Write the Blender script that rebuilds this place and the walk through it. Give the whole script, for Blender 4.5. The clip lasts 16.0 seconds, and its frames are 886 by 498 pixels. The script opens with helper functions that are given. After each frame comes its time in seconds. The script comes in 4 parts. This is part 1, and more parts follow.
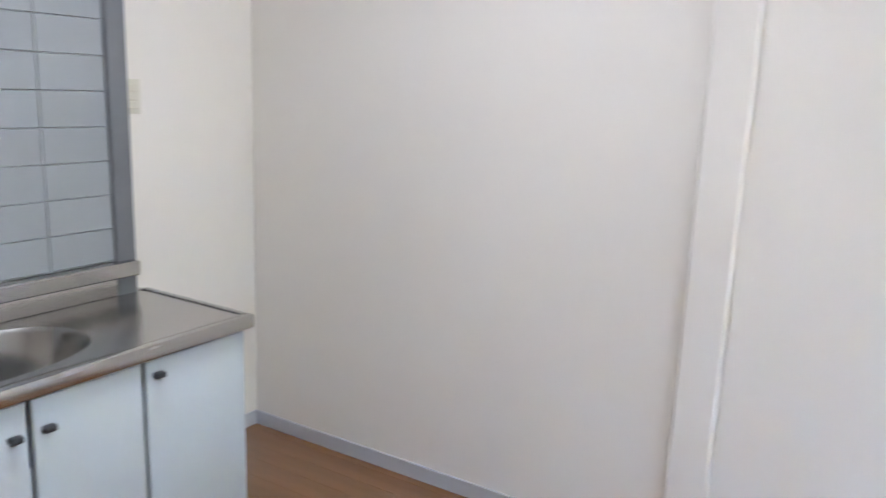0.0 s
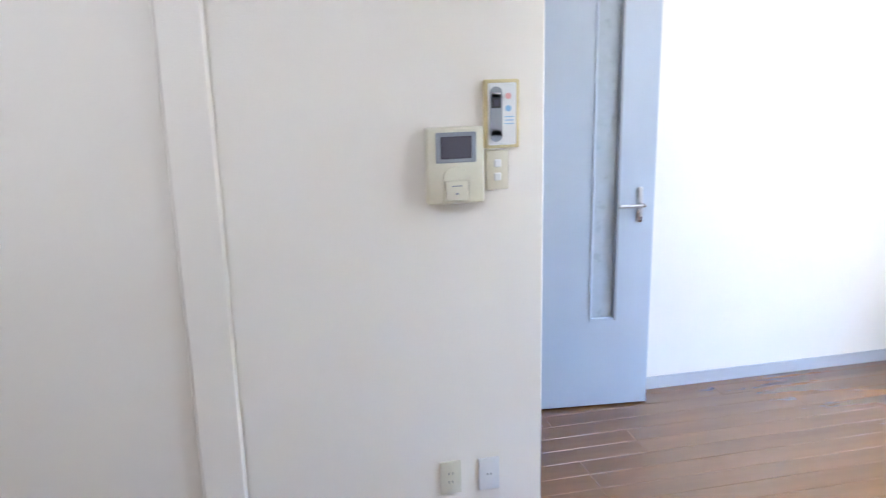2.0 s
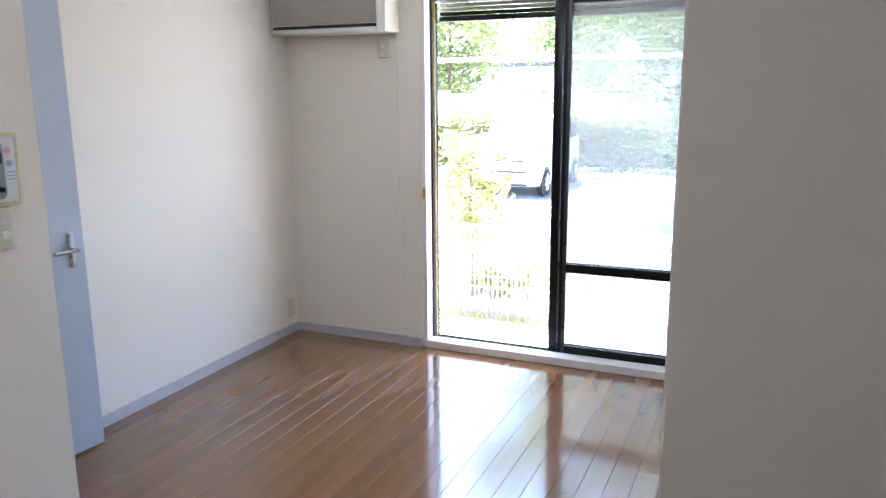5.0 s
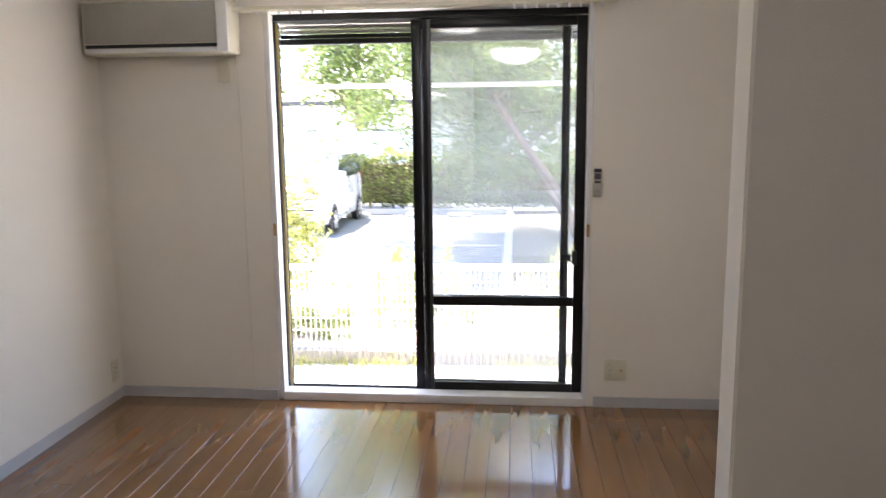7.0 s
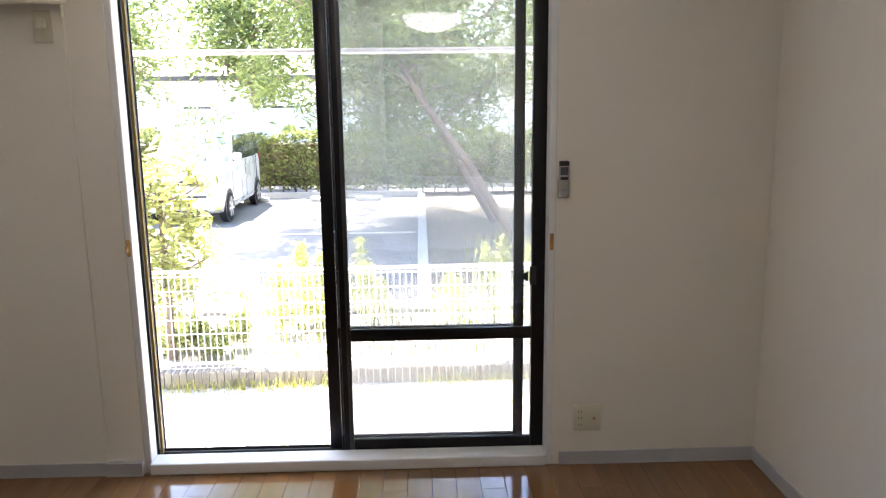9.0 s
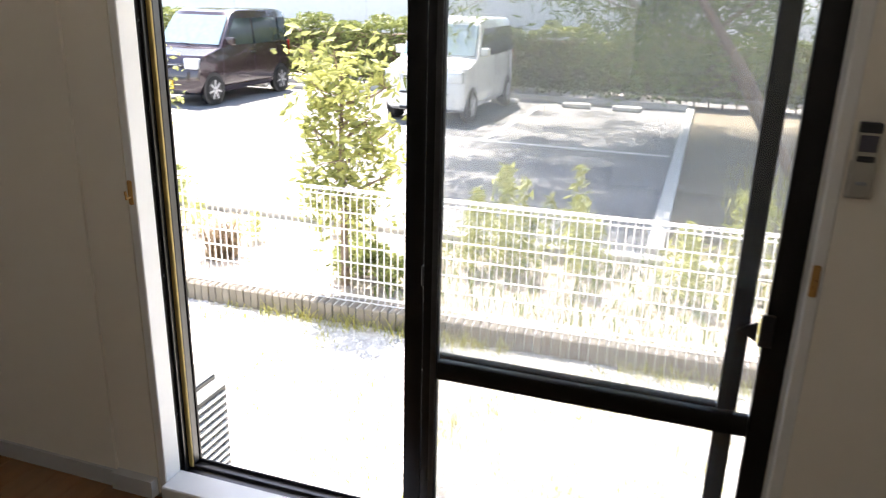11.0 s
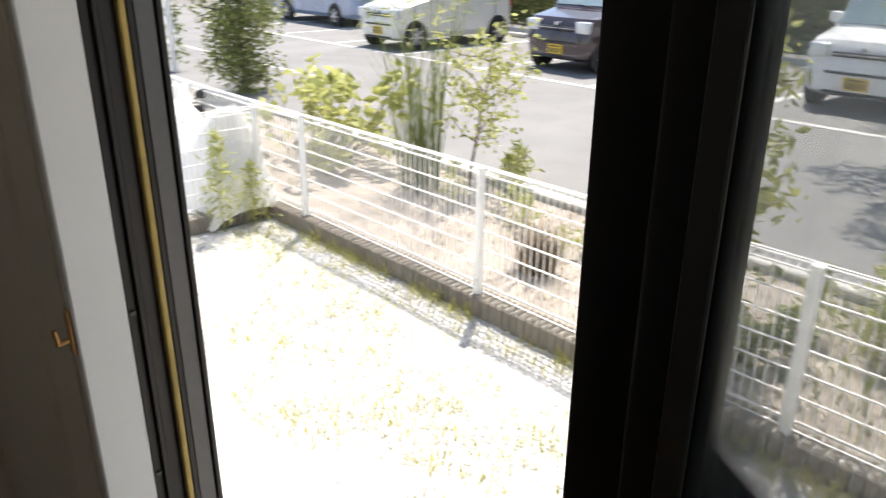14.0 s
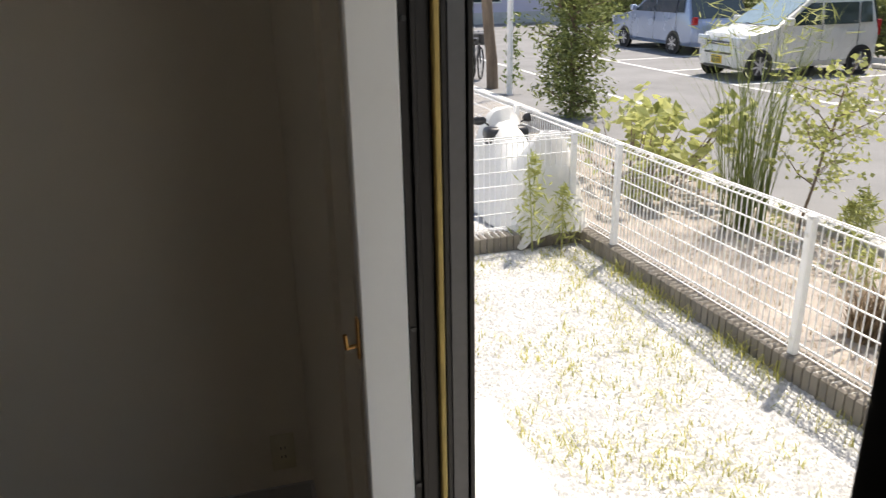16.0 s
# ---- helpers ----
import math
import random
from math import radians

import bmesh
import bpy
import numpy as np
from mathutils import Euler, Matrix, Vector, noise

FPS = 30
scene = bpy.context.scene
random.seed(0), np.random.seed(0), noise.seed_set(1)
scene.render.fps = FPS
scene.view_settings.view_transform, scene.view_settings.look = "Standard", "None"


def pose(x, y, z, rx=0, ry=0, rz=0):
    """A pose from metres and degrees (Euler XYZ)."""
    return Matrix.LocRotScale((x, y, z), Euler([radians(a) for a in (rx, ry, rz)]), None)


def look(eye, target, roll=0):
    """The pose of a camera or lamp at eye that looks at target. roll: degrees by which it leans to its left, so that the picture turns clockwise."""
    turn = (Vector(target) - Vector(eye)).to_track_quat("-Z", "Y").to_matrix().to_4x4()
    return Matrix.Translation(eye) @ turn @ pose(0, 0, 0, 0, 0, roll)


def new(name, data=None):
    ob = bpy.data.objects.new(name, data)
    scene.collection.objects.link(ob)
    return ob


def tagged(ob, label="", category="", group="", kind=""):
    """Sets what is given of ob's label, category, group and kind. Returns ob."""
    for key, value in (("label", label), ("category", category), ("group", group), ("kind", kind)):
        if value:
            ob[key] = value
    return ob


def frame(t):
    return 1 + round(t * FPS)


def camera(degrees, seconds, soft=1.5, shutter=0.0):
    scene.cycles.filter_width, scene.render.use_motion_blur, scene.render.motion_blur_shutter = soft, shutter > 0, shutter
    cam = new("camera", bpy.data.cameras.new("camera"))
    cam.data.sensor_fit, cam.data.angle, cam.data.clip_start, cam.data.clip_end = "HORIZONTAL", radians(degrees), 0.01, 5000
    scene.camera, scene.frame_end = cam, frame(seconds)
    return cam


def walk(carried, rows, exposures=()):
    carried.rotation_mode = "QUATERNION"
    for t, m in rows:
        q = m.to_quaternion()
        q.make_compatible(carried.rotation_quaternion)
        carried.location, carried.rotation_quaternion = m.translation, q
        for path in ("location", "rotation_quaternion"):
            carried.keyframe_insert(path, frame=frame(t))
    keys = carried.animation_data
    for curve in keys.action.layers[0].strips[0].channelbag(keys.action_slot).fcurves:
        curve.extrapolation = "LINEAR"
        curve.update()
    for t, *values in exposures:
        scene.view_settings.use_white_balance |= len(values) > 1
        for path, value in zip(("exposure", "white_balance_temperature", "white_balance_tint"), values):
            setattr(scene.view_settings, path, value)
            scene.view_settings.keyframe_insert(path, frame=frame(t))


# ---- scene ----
cam = camera(60.6, 16.0, soft=1.2, shutter=0.4)
PATH = [
    (0, (0.027, 0.526, 1.481), (-0.999, 2.193, 1.074), 2.1),
    (0.5, (0.058, 0.596, 1.465), (-0.714, 2.394, 1.053), 0.4),
    (1, (0.036, 0.592, 1.511), (-0.472, 2.478, 1.08), -0.2),
    (1.5, (-0.134, 0.65, 1.569), (-0.091, 2.591, 1.087), -0.6),
    (2, (-0.23, 0.622, 1.555), (0.192, 2.519, 1.082), -1.3),
    (2.5, (-0.336, 0.74, 1.555), (0.304, 2.568, 1.057), -1.1),
    (3, (-0.453, 0.854, 1.561), (0.474, 2.551, 1.048), -1.5),
    (3.5, (-0.651, 0.928, 1.575), (0.755, 2.262, 1.08), -2.5),
    (4, (-0.84, 0.89, 1.609), (0.785, 1.983, 1.204), 0.1),
    (4.5, (-1.007, 0.785, 1.629), (0.718, 1.707, 1.21), -0.1),
    (7, (-0.911, 1.437, 1.551), (1.055, 1.628, 1.234), -0.6),
    (7.5, (-0.739, 1.619, 1.580), (1.220, 1.612, 1.179), -0.8),
    (8, (-0.462, 1.658, 1.593), (1.505, 1.646, 1.231), -1.3),
    (8.2, (-0.362, 1.648, 1.589), (1.6, 1.577, 1.218), -0.7),
    (10.5, (1.223, 1.387, 1.536), (3.120, 1.651, 0.958), -0.5),
    (11, (1.557, 1.310, 1.535), (3.354, 1.915, 0.899), 1.5),
    (11.5, (1.868, 1.442, 1.516), (3.631, 2.119, 0.858), 1.0),
    (12, (2.132, 1.530, 1.495), (3.814, 2.358, 0.799), -0.3),
    (12.5, (2.422, 1.582, 1.486), (3.989, 2.578, 0.743), 0.9),
    (13, (2.662, 1.690, 1.495), (4.204, 2.731, 0.763), 1.8),
    (13.5, (2.837, 1.761, 1.489), (4.302, 2.896, 0.739), 0.1),
    (14, (2.990, 1.748, 1.490), (4.208, 3.151, 0.749), 0.4),
    (14.5, (3.059, 1.754, 1.493), (4.026, 3.339, 0.750), -0.1),
    (15, (3.087, 1.762, 1.496), (3.895, 3.437, 0.761), -0.7),
    (15.5, (3.077, 1.767, 1.497), (3.730, 3.521, 0.792), -1.3),
    (16, (3.047, 1.766, 1.500), (3.576, 3.572, 0.824), -1.1),
]
walk(cam, [(t, look(eye, target, roll)) for t, eye, target, roll in PATH],
     exposures=[(0.0, 5.12, 5400, 16), (2.0, 4.97, 5350, 15), (3.5, 4.65, 5400, 15), (4.5, 4.2, 5450, 16), (7.0, 3.45, 6350, 18), (8.2, 3.3, 6350, 17),
                (10.5, 2.4, 6950, 15), (11.5, 1.98, 6950, 13), (12.5, 1.38, 6850, 11), (14.0, 0.86, 6950, 11), (16.0, 0.45, 7100, 12)])


# ---- daylight ----
SUN_ELEV, SUN_AZ = 64.0, 37.0          # azimuth from +x towards +y
world = bpy.data.worlds.new("sky")
scene.world = world
world.use_nodes = True
wn = world.node_tree
sky = wn.nodes.new("ShaderNodeTexSky")
sky.sky_type = "NISHITA"
sky.sun_disc = False
sky.sun_elevation = radians(SUN_ELEV)
sky.sun_rotation = radians(90.0 - SUN_AZ)
wn.links.new(sky.outputs[0], wn.nodes["Background"].inputs[0])
wn.nodes["Background"].inputs[1].default_value = 0.15
sun = new("sun", bpy.data.lights.new("sun", "SUN"))
sun.data.energy, sun.data.angle, sun.data.color = 5.0, radians(0.5), (1.0, 0.96, 0.9)
_e, _a = radians(SUN_ELEV), radians(SUN_AZ)
sun.matrix_world = look((20 * math.cos(_e) * math.cos(_a), 20 * math.cos(_e) * math.sin(_a), 20 * math.sin(_e)), (0, 0, 0))


# ---- materials ----
def material(name, color, rough=0.6, metal=0.0, var=0.12, scale=8.0, fine=90.0, bump=0.15, dist=0.002, stretch=(1, 1, 1),
             random_amount=0.0, island=0.0, spec=0.5, coat=0.0, stain=None, rough_var=0.1):
    """Base colour with variation at two scales, fine relief, uneven gloss."""
    m = bpy.data.materials.new(name)
    m.use_nodes = True
    t = m.node_tree
    n, l = t.nodes, t.links
    b = n["Principled BSDF"]
    b.inputs["Roughness"].default_value, b.inputs["Metallic"].default_value = rough, metal
    b.inputs["Specular IOR Level"].default_value = spec
    b.inputs["Coat Weight"].default_value = coat
    b.inputs["Coat Roughness"].default_value = 0.08
    co, mp = n.new("ShaderNodeTexCoord"), n.new("ShaderNodeMapping")
    mp.inputs["Scale"].default_value = stretch
    l.new(co.outputs["Object"], mp.inputs[0])
    big, small = n.new("ShaderNodeTexNoise"), n.new("ShaderNodeTexNoise")
    big.inputs["Scale"].default_value, small.inputs["Scale"].default_value = scale, fine
    big.inputs["Detail"].default_value, small.inputs["Detail"].default_value = 4, 3
    l.new(mp.outputs[0], big.inputs["Vector"]), l.new(mp.outputs[0], small.inputs["Vector"])
    add = n.new("ShaderNodeMath")
    add.operation = "MULTIPLY_ADD"
    add.inputs[1].default_value = 0.35
    l.new(small.outputs["Fac"], add.inputs[0]), l.new(big.outputs["Fac"], add.inputs[2])
    last = add.outputs[0]
    if random_amount or island:
        info = n.new("ShaderNodeObjectInfo") if random_amount else n.new("ShaderNodeNewGeometry")
        r = n.new("ShaderNodeMath")
        r.operation = "MULTIPLY_ADD"
        r.inputs[1].default_value = random_amount or island
        l.new(info.outputs["Random"] if random_amount else info.outputs["Random Per Island"], r.inputs[0])
        l.new(last, r.inputs[2])
        last = r.outputs[0]
    ramp = n.new("ShaderNodeMapRange")
    ramp.inputs["From Min"].default_value, ramp.inputs["From Max"].default_value = 0.35, 1.0 + (random_amount or island)
    l.new(last, ramp.inputs[0])
    mix = n.new("ShaderNodeMix")
    mix.data_type = "RGBA"
    hi = [min(1, c * (1 + var)) for c in color]
    lo = [c * (1 - var) for c in color]
    if stain:
        lo = stain
    mix.inputs["A"].default_value, mix.inputs["B"].default_value = (*lo, 1), (*hi, 1)
    l.new(ramp.outputs[0], mix.inputs["Factor"])
    l.new(mix.outputs["Result"], b.inputs["Base Color"])
    rr = n.new("ShaderNodeMapRange")
    rr.inputs["To Min"].default_value, rr.inputs["To Max"].default_value = max(0.02, rough - rough_var), min(1, rough + rough_var)
    l.new(big.outputs["Fac"], rr.inputs[0]), l.new(rr.outputs[0], b.inputs["Roughness"])
    if bump:
        bp = n.new("ShaderNodeBump")
        bp.inputs["Strength"].default_value, bp.inputs["Distance"].default_value = bump, dist
        l.new(small.outputs["Fac"], bp.inputs["Height"]), l.new(bp.outputs[0], b.inputs["Normal"])
    return m


def glass_material(name, tint=(1, 1, 1), haze=0.0):
    """A thin pane: clear transmission with a Fresnel gloss and a little dust."""
    m = bpy.data.materials.new(name)
    m.use_nodes = True
    n, l = m.node_tree.nodes, m.node_tree.links
    n.remove(n["Principled BSDF"])
    out = n["Material Output"]
    tr, gl, df = n.new("ShaderNodeBsdfTransparent"), n.new("ShaderNodeBsdfGlossy"), n.new("ShaderNodeBsdfTranslucent")
    tr.inputs[0].default_value, gl.inputs["Roughness"].default_value = (*tint, 1), 0.0
    df.inputs[0].default_value = (0.75, 0.75, 0.75, 1)
    a, b, fr = n.new("ShaderNodeMixShader"), n.new("ShaderNodeMixShader"), n.new("ShaderNodeFresnel")
    fr.inputs["IOR"].default_value = 1.5
    tx = n.new("ShaderNodeTexNoise")
    tx.inputs["Scale"].default_value, tx.inputs["Detail"].default_value = 3.0, 5
    mr = n.new("ShaderNodeMapRange")
    mr.inputs["To Min"].default_value, mr.inputs["To Max"].default_value = haze * 0.6, haze * 1.4
    l.new(tx.outputs["Fac"], mr.inputs[0]), l.new(mr.outputs[0], b.inputs[0])
    l.new(fr.outputs[0], a.inputs[0]), l.new(tr.outputs[0], a.inputs[1]), l.new(gl.outputs[0], a.inputs[2])
    l.new(a.outputs[0], b.inputs[1]), l.new(df.outputs[0], b.inputs[2]), l.new(b.outputs[0], out.inputs[0])
    return m


def leaf_material(name, color, young=None, through_light=0.35):
    m = material(name, color, rough=0.5, var=0.45, scale=3.0, fine=30, bump=0.0, island=0.9, spec=0.4)
    n, l = m.node_tree.nodes, m.node_tree.links
    b = n["Principled BSDF"]
    mix = [x for x in n if x.bl_idname == "ShaderNodeMix"][0]
    if young:
        mix.inputs["B"].default_value = (*young, 1)
    tl, ms = n.new("ShaderNodeBsdfTranslucent"), n.new("ShaderNodeMixShader")
    ms.inputs[0].default_value = through_light
    l.new(mix.outputs["Result"], tl.inputs[0])
    l.new(b.outputs[0], ms.inputs[1]), l.new(tl.outputs[0], ms.inputs[2])
    l.new(ms.outputs[0], n["Material Output"].inputs[0])
    return m


wallpaper = material("white_woven_wallpaper", (0.85, 0.80, 0.71), rough=0.85, var=0.025, scale=1.5, fine=420, bump=0.5, dist=0.0012, stretch=(0.35, 0.35, 1.6))
ceiling_paper = material("white_ceiling_paper", (0.85, 0.845, 0.83), rough=0.9, var=0.03, scale=2, fine=300, bump=0.4, dist=0.001)
plank_wood = material("varnished_brown_wood", (0.215, 0.098, 0.028), rough=0.15, var=0.26, scale=5, fine=60, bump=0.06, dist=0.0006, stretch=(0.22, 2.4, 1), random_amount=0.38, coat=0.8, rough_var=0.06)
joint_dark = material("dark_floor_joint", (0.06, 0.03, 0.015), rough=0.5, var=0.2)
grey_vinyl = material("grey_vinyl_skirting", (0.52, 0.52, 0.53), rough=0.5, var=0.05, scale=4, bump=0.05)
white_trim = material("white_painted_wood_trim", (0.8, 0.79, 0.77), rough=0.45, var=0.03, scale=6, bump=0.06)
black_alu = material("dark_bronze_aluminium", (0.018, 0.017, 0.017), rough=0.35, metal=0.6, var=0.25, scale=5, fine=150, bump=0.04, dist=0.0004)
rail_grey = material("worn_grey_aluminium_track", (0.085, 0.085, 0.088), rough=0.4, metal=0.7, var=0.25, scale=6, bump=0.06)
brush_yellow = material("yellowed_pile_seal", (0.5, 0.36, 0.12), rough=0.85, var=0.2, scale=20, bump=0.3)
pane_glass = glass_material("window_glass", (0.99, 0.995, 0.995), 0.012)
screen_net = glass_material("grey_insect_screen", (0.93, 0.93, 0.93), 0.09)
cream_plastic = material("yellowed_cream_plastic", (0.70, 0.66, 0.52), rough=0.4, var=0.06, scale=10, bump=0.04)
cream_edge = material("aged_yellow_plastic", (0.66, 0.56, 0.30), rough=0.45, var=0.1, scale=12, bump=0.05)
white_plastic = material("white_plastic", (0.78, 0.78, 0.76), rough=0.35, var=0.04, scale=8, bump=0.03)
grey_plastic = material("grey_plastic", (0.30, 0.32, 0.35), rough=0.4, var=0.1, scale=12, bump=0.04)
dark_plastic = material("dark_plastic", (0.025, 0.025, 0.028), rough=0.35, var=0.2, scale=12, bump=0.03)
screen_grey = material("dull_screen", (0.09, 0.085, 0.11), rough=0.15, var=0.06, bump=0)
blue_ink = material("pale_blue_print", (0.30, 0.52, 0.72), rough=0.5, var=0.05, bump=0)
pink_ink = material("pink_print", (0.75, 0.4, 0.38), rough=0.5, var=0.05, bump=0)
door_paint = material("pale_blue_grey_door_laminate", (0.50, 0.55, 0.62), rough=0.42, var=0.03, scale=4, fine=200, bump=0.06, dist=0.0005)
frosted = material("frosted_door_glass", (0.42, 0.46, 0.5), rough=0.3, var=0.08, scale=20, bump=0.15)
chrome = material("brushed_steel", (0.55, 0.55, 0.56), rough=0.28, metal=1.0, var=0.08, scale=20, bump=0.03)
stainless = material("stainless_worktop", (0.50, 0.49, 0.47), rough=0.24, metal=1.0, var=0.08, scale=6, fine=240, bump=0.05, dist=0.0004, stretch=(1, 0.15, 1))
cabinet_paint = material("pale_blue_white_laminate", (0.55, 0.60, 0.62), rough=0.4, var=0.03, scale=5, bump=0.04)
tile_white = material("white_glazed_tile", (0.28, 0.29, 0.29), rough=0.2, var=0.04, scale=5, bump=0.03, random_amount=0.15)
grout = material("pale_grout", (0.42, 0.43, 0.43), rough=0.9, var=0.1, scale=30)
strip_grey = material("grey_metal_strip", (0.17, 0.175, 0.18), rough=0.4, metal=0.3, var=0.1, scale=8, bump=0.03)
brass = material("brass_hook", (0.5, 0.28, 0.1), rough=0.35, metal=0.8, var=0.15, scale=30, bump=0.05)
ac_grey = material("beige_grey_grille", (0.42, 0.40, 0.35), rough=0.5, var=0.06, scale=10, bump=0.05)
stucco = material("pale_exterior_render", (0.62, 0.60, 0.56), rough=0.9, var=0.08, scale=3, fine=80, bump=0.5, dist=0.004)
concrete = material("pale_concrete", (0.55, 0.54, 0.51), rough=0.9, var=0.12, scale=3, fine=70, bump=0.4, dist=0.003)
kerb_stone = material("weathered_kerb_block", (0.24, 0.215, 0.18), rough=0.95, var=0.25, scale=9, fine=80, bump=0.7, dist=0.004, random_amount=0.5)
gravel_mat = material("pale_gravel_soil", (0.55, 0.54, 0.52), rough=0.95, var=0.4, scale=6, fine=55, bump=0.9, dist=0.02)
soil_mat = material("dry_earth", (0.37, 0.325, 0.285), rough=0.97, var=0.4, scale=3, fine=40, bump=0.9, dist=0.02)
# darker copy of the dry earth, with the trees' shade put into its colour
shaded_earth = material("shade_darkened_earth", (0.20, 0.17, 0.12), rough=0.97, var=0.4, scale=3, fine=40, bump=0.9, dist=0.02)
asphalt = material("worn_asphalt", (0.21, 0.208, 0.206), rough=0.92, var=0.22, scale=1.2, fine=120, bump=0.6, dist=0.005)
road_paint = material("worn_white_road_paint", (0.62, 0.62, 0.6), rough=0.8, var=0.15, scale=8, fine=60, bump=0.3)
fence_white = material("white_coated_wire", (0.85, 0.85, 0.85), rough=0.4, var=0.04, scale=10, bump=0.03)
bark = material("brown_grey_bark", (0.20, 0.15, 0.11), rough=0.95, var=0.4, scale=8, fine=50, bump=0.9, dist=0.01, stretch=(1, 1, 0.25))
hedge_leaf = leaf_material("hedge_leaf", (0.07, 0.11, 0.03), (0.44, 0.48, 0.17))
tree_leaf = leaf_material("tree_leaf", (0.07, 0.12, 0.03), (0.32, 0.39, 0.12))
yellow_leaf = leaf_material("young_yellow_green_leaf", (0.14, 0.19, 0.04), (0.60, 0.60, 0.22), 0.45)
lime_leaf = leaf_material("lime_leaf", (0.34, 0.40, 0.10), (0.68, 0.68, 0.28), 0.45)
grass_blade = leaf_material("pale_dry_grass", (0.42, 0.47, 0.09), (0.74, 0.68, 0.24), 0.5)
reed_leaf = leaf_material("reed_stem", (0.08, 0.11, 0.035), (0.26, 0.31, 0.09), 0.25)
straw = leaf_material("dry_straw", (0.36, 0.28, 0.17), (0.58, 0.48, 0.32), 0.25)
dead_leaf = leaf_material("dead_brown_leaf", (0.10, 0.065, 0.04), (0.42, 0.31, 0.20), 0.15)
pebble_mat = material("pale_pebble", (0.68, 0.67, 0.65), rough=0.9, var=0.3, scale=10, island=0.8, bump=0.2)
tyre_rubber = material("tyre_rubber", (0.02, 0.02, 0.02), rough=0.8, var=0.2, scale=20, bump=0.2)
wheel_silver = material("silver_wheel", (0.6, 0.6, 0.62), rough=0.3, metal=0.7, var=0.06, bump=0.02)
car_glass = material("tinted_car_glass", (0.03, 0.045, 0.05), rough=0.06, var=0.1, bump=0, rough_var=0.02, spec=0.8)
shield_glass = material("pale_windscreen_glass", (0.22, 0.30, 0.34), rough=0.06, var=0.15, bump=0, rough_var=0.02, spec=0.8)
lamp_clear = material("headlamp_lens", (0.7, 0.72, 0.74), rough=0.1, metal=0.3, var=0.1, scale=30, bump=0.05)
lamp_red = material("tail_lamp_red", (0.4, 0.02, 0.02), rough=0.15, var=0.1, bump=0)
plate_yellow = material("yellow_number_plate", (0.80, 0.52, 0.03), rough=0.4, var=0.04, bump=0)
plate_white = material("white_number_plate", (0.8, 0.8, 0.8), rough=0.4, var=0.04, bump=0)
plate_ink = material("plate_ink", (0.05, 0.05, 0.05), rough=0.5, var=0.1, bump=0)
paint_plum = material("dark_plum_car_paint", (0.045, 0.026, 0.032), rough=0.22, var=0.08, scale=2, bump=0, coat=1.0, metal=0.2)
paint_white = material("white_car_paint", (0.80, 0.80, 0.80), rough=0.28, var=0.03, scale=2, bump=0, coat=1.0)
paint_pearl = material("pearl_white_car_paint", (0.76, 0.74, 0.69), rough=0.28, var=0.03, scale=2, bump=0, coat=1.0)
paint_blue = material("silver_blue_car_paint", (0.36, 0.43, 0.58), rough=0.25, metal=0.4, var=0.04, scale=2, bump=0, coat=1.0)
cover_sheet = material("silver_white_cover_sheet", (0.72, 0.71, 0.68), rough=0.6, var=0.08, scale=5, fine=40, bump=0.3, dist=0.004)
lilac_wall = material("pale_lilac_siding", (0.62, 0.58, 0.68), rough=0.8, var=0.05, scale=2, bump=0.2)
lamp_dome = bpy.data.materials.new("lit_lamp_dome")
lamp_dome.use_nodes = True
_b = lamp_dome.node_tree.nodes["Principled BSDF"]
_b.inputs["Base Color"].default_value = (0.85, 0.85, 0.83, 1)
_b.inputs["Roughness"].default_value = 0.3
_b.inputs["Emission Color"].default_value = (1.0, 0.97, 0.92, 1)
_b.inputs["Emission Strength"].default_value = 0.7


# ---- building helpers ----
def box(bm, x0, x1, y0, y1, z0, z1, bevel=0.0, segs=1):
    x0, x1, y0, y1, z0, z1 = min(x0, x1), max(x0, x1), min(y0, y1), max(y0, y1), min(z0, z1), max(z0, z1)
    r = bmesh.ops.create_cube(bm, size=1.0, matrix=Matrix.Translation(((x0 + x1) / 2, (y0 + y1) / 2, (z0 + z1) / 2)) @ Matrix.Diagonal((x1 - x0, y1 - y0, z1 - z0, 1)))
    if bevel:
        es = list({e for v in r["verts"] for e in v.link_edges})
        bmesh.ops.bevel(bm, geom=es, offset=bevel, segments=segs, profile=0.5, affect="EDGES")
    return bm


def rod(bm, a, b, r, r2=None, sides=8):
    a, b = Vector(a), Vector(b)
    d = b - a
    m = Matrix.Translation((a + b) / 2) @ d.to_track_quat("Z", "Y").to_matrix().to_4x4()
    bmesh.ops.create_cone(bm, cap_ends=True, segments=sides, radius1=r, radius2=r if r2 is None else r2, depth=d.length, matrix=m)
    return bm


def link(name, bm, mat, smooth=False):
    me = bpy.data.meshes.new(name)
    bm.to_mesh(me)
    bm.free()
    if smooth:
        me.polygons.foreach_set("use_smooth", [True] * len(me.polygons))
        me.set_sharp_from_angle(angle=radians(35))
    me.materials.append(mat)
    return new(name, me)


def part(name, bm, mat, parent, label="", smooth=False):
    ob = link(name, bm, mat, smooth)
    ob.parent = parent
    if label:
        ob["label"] = label
    return ob


def boxpart(name, dims, mat, parent, bevel=0.0, label="", segs=1):
    return part(name, box(bmesh.new(), *dims, bevel, segs), mat, parent, label, smooth=segs > 1)


def base(name, at, label, category, group="", turn=0.0):
    e = new(name)
    e.empty_display_size = 0.1
    e.matrix_basis = pose(*at, 0, 0, turn)
    return tagged(e, label, category, group)


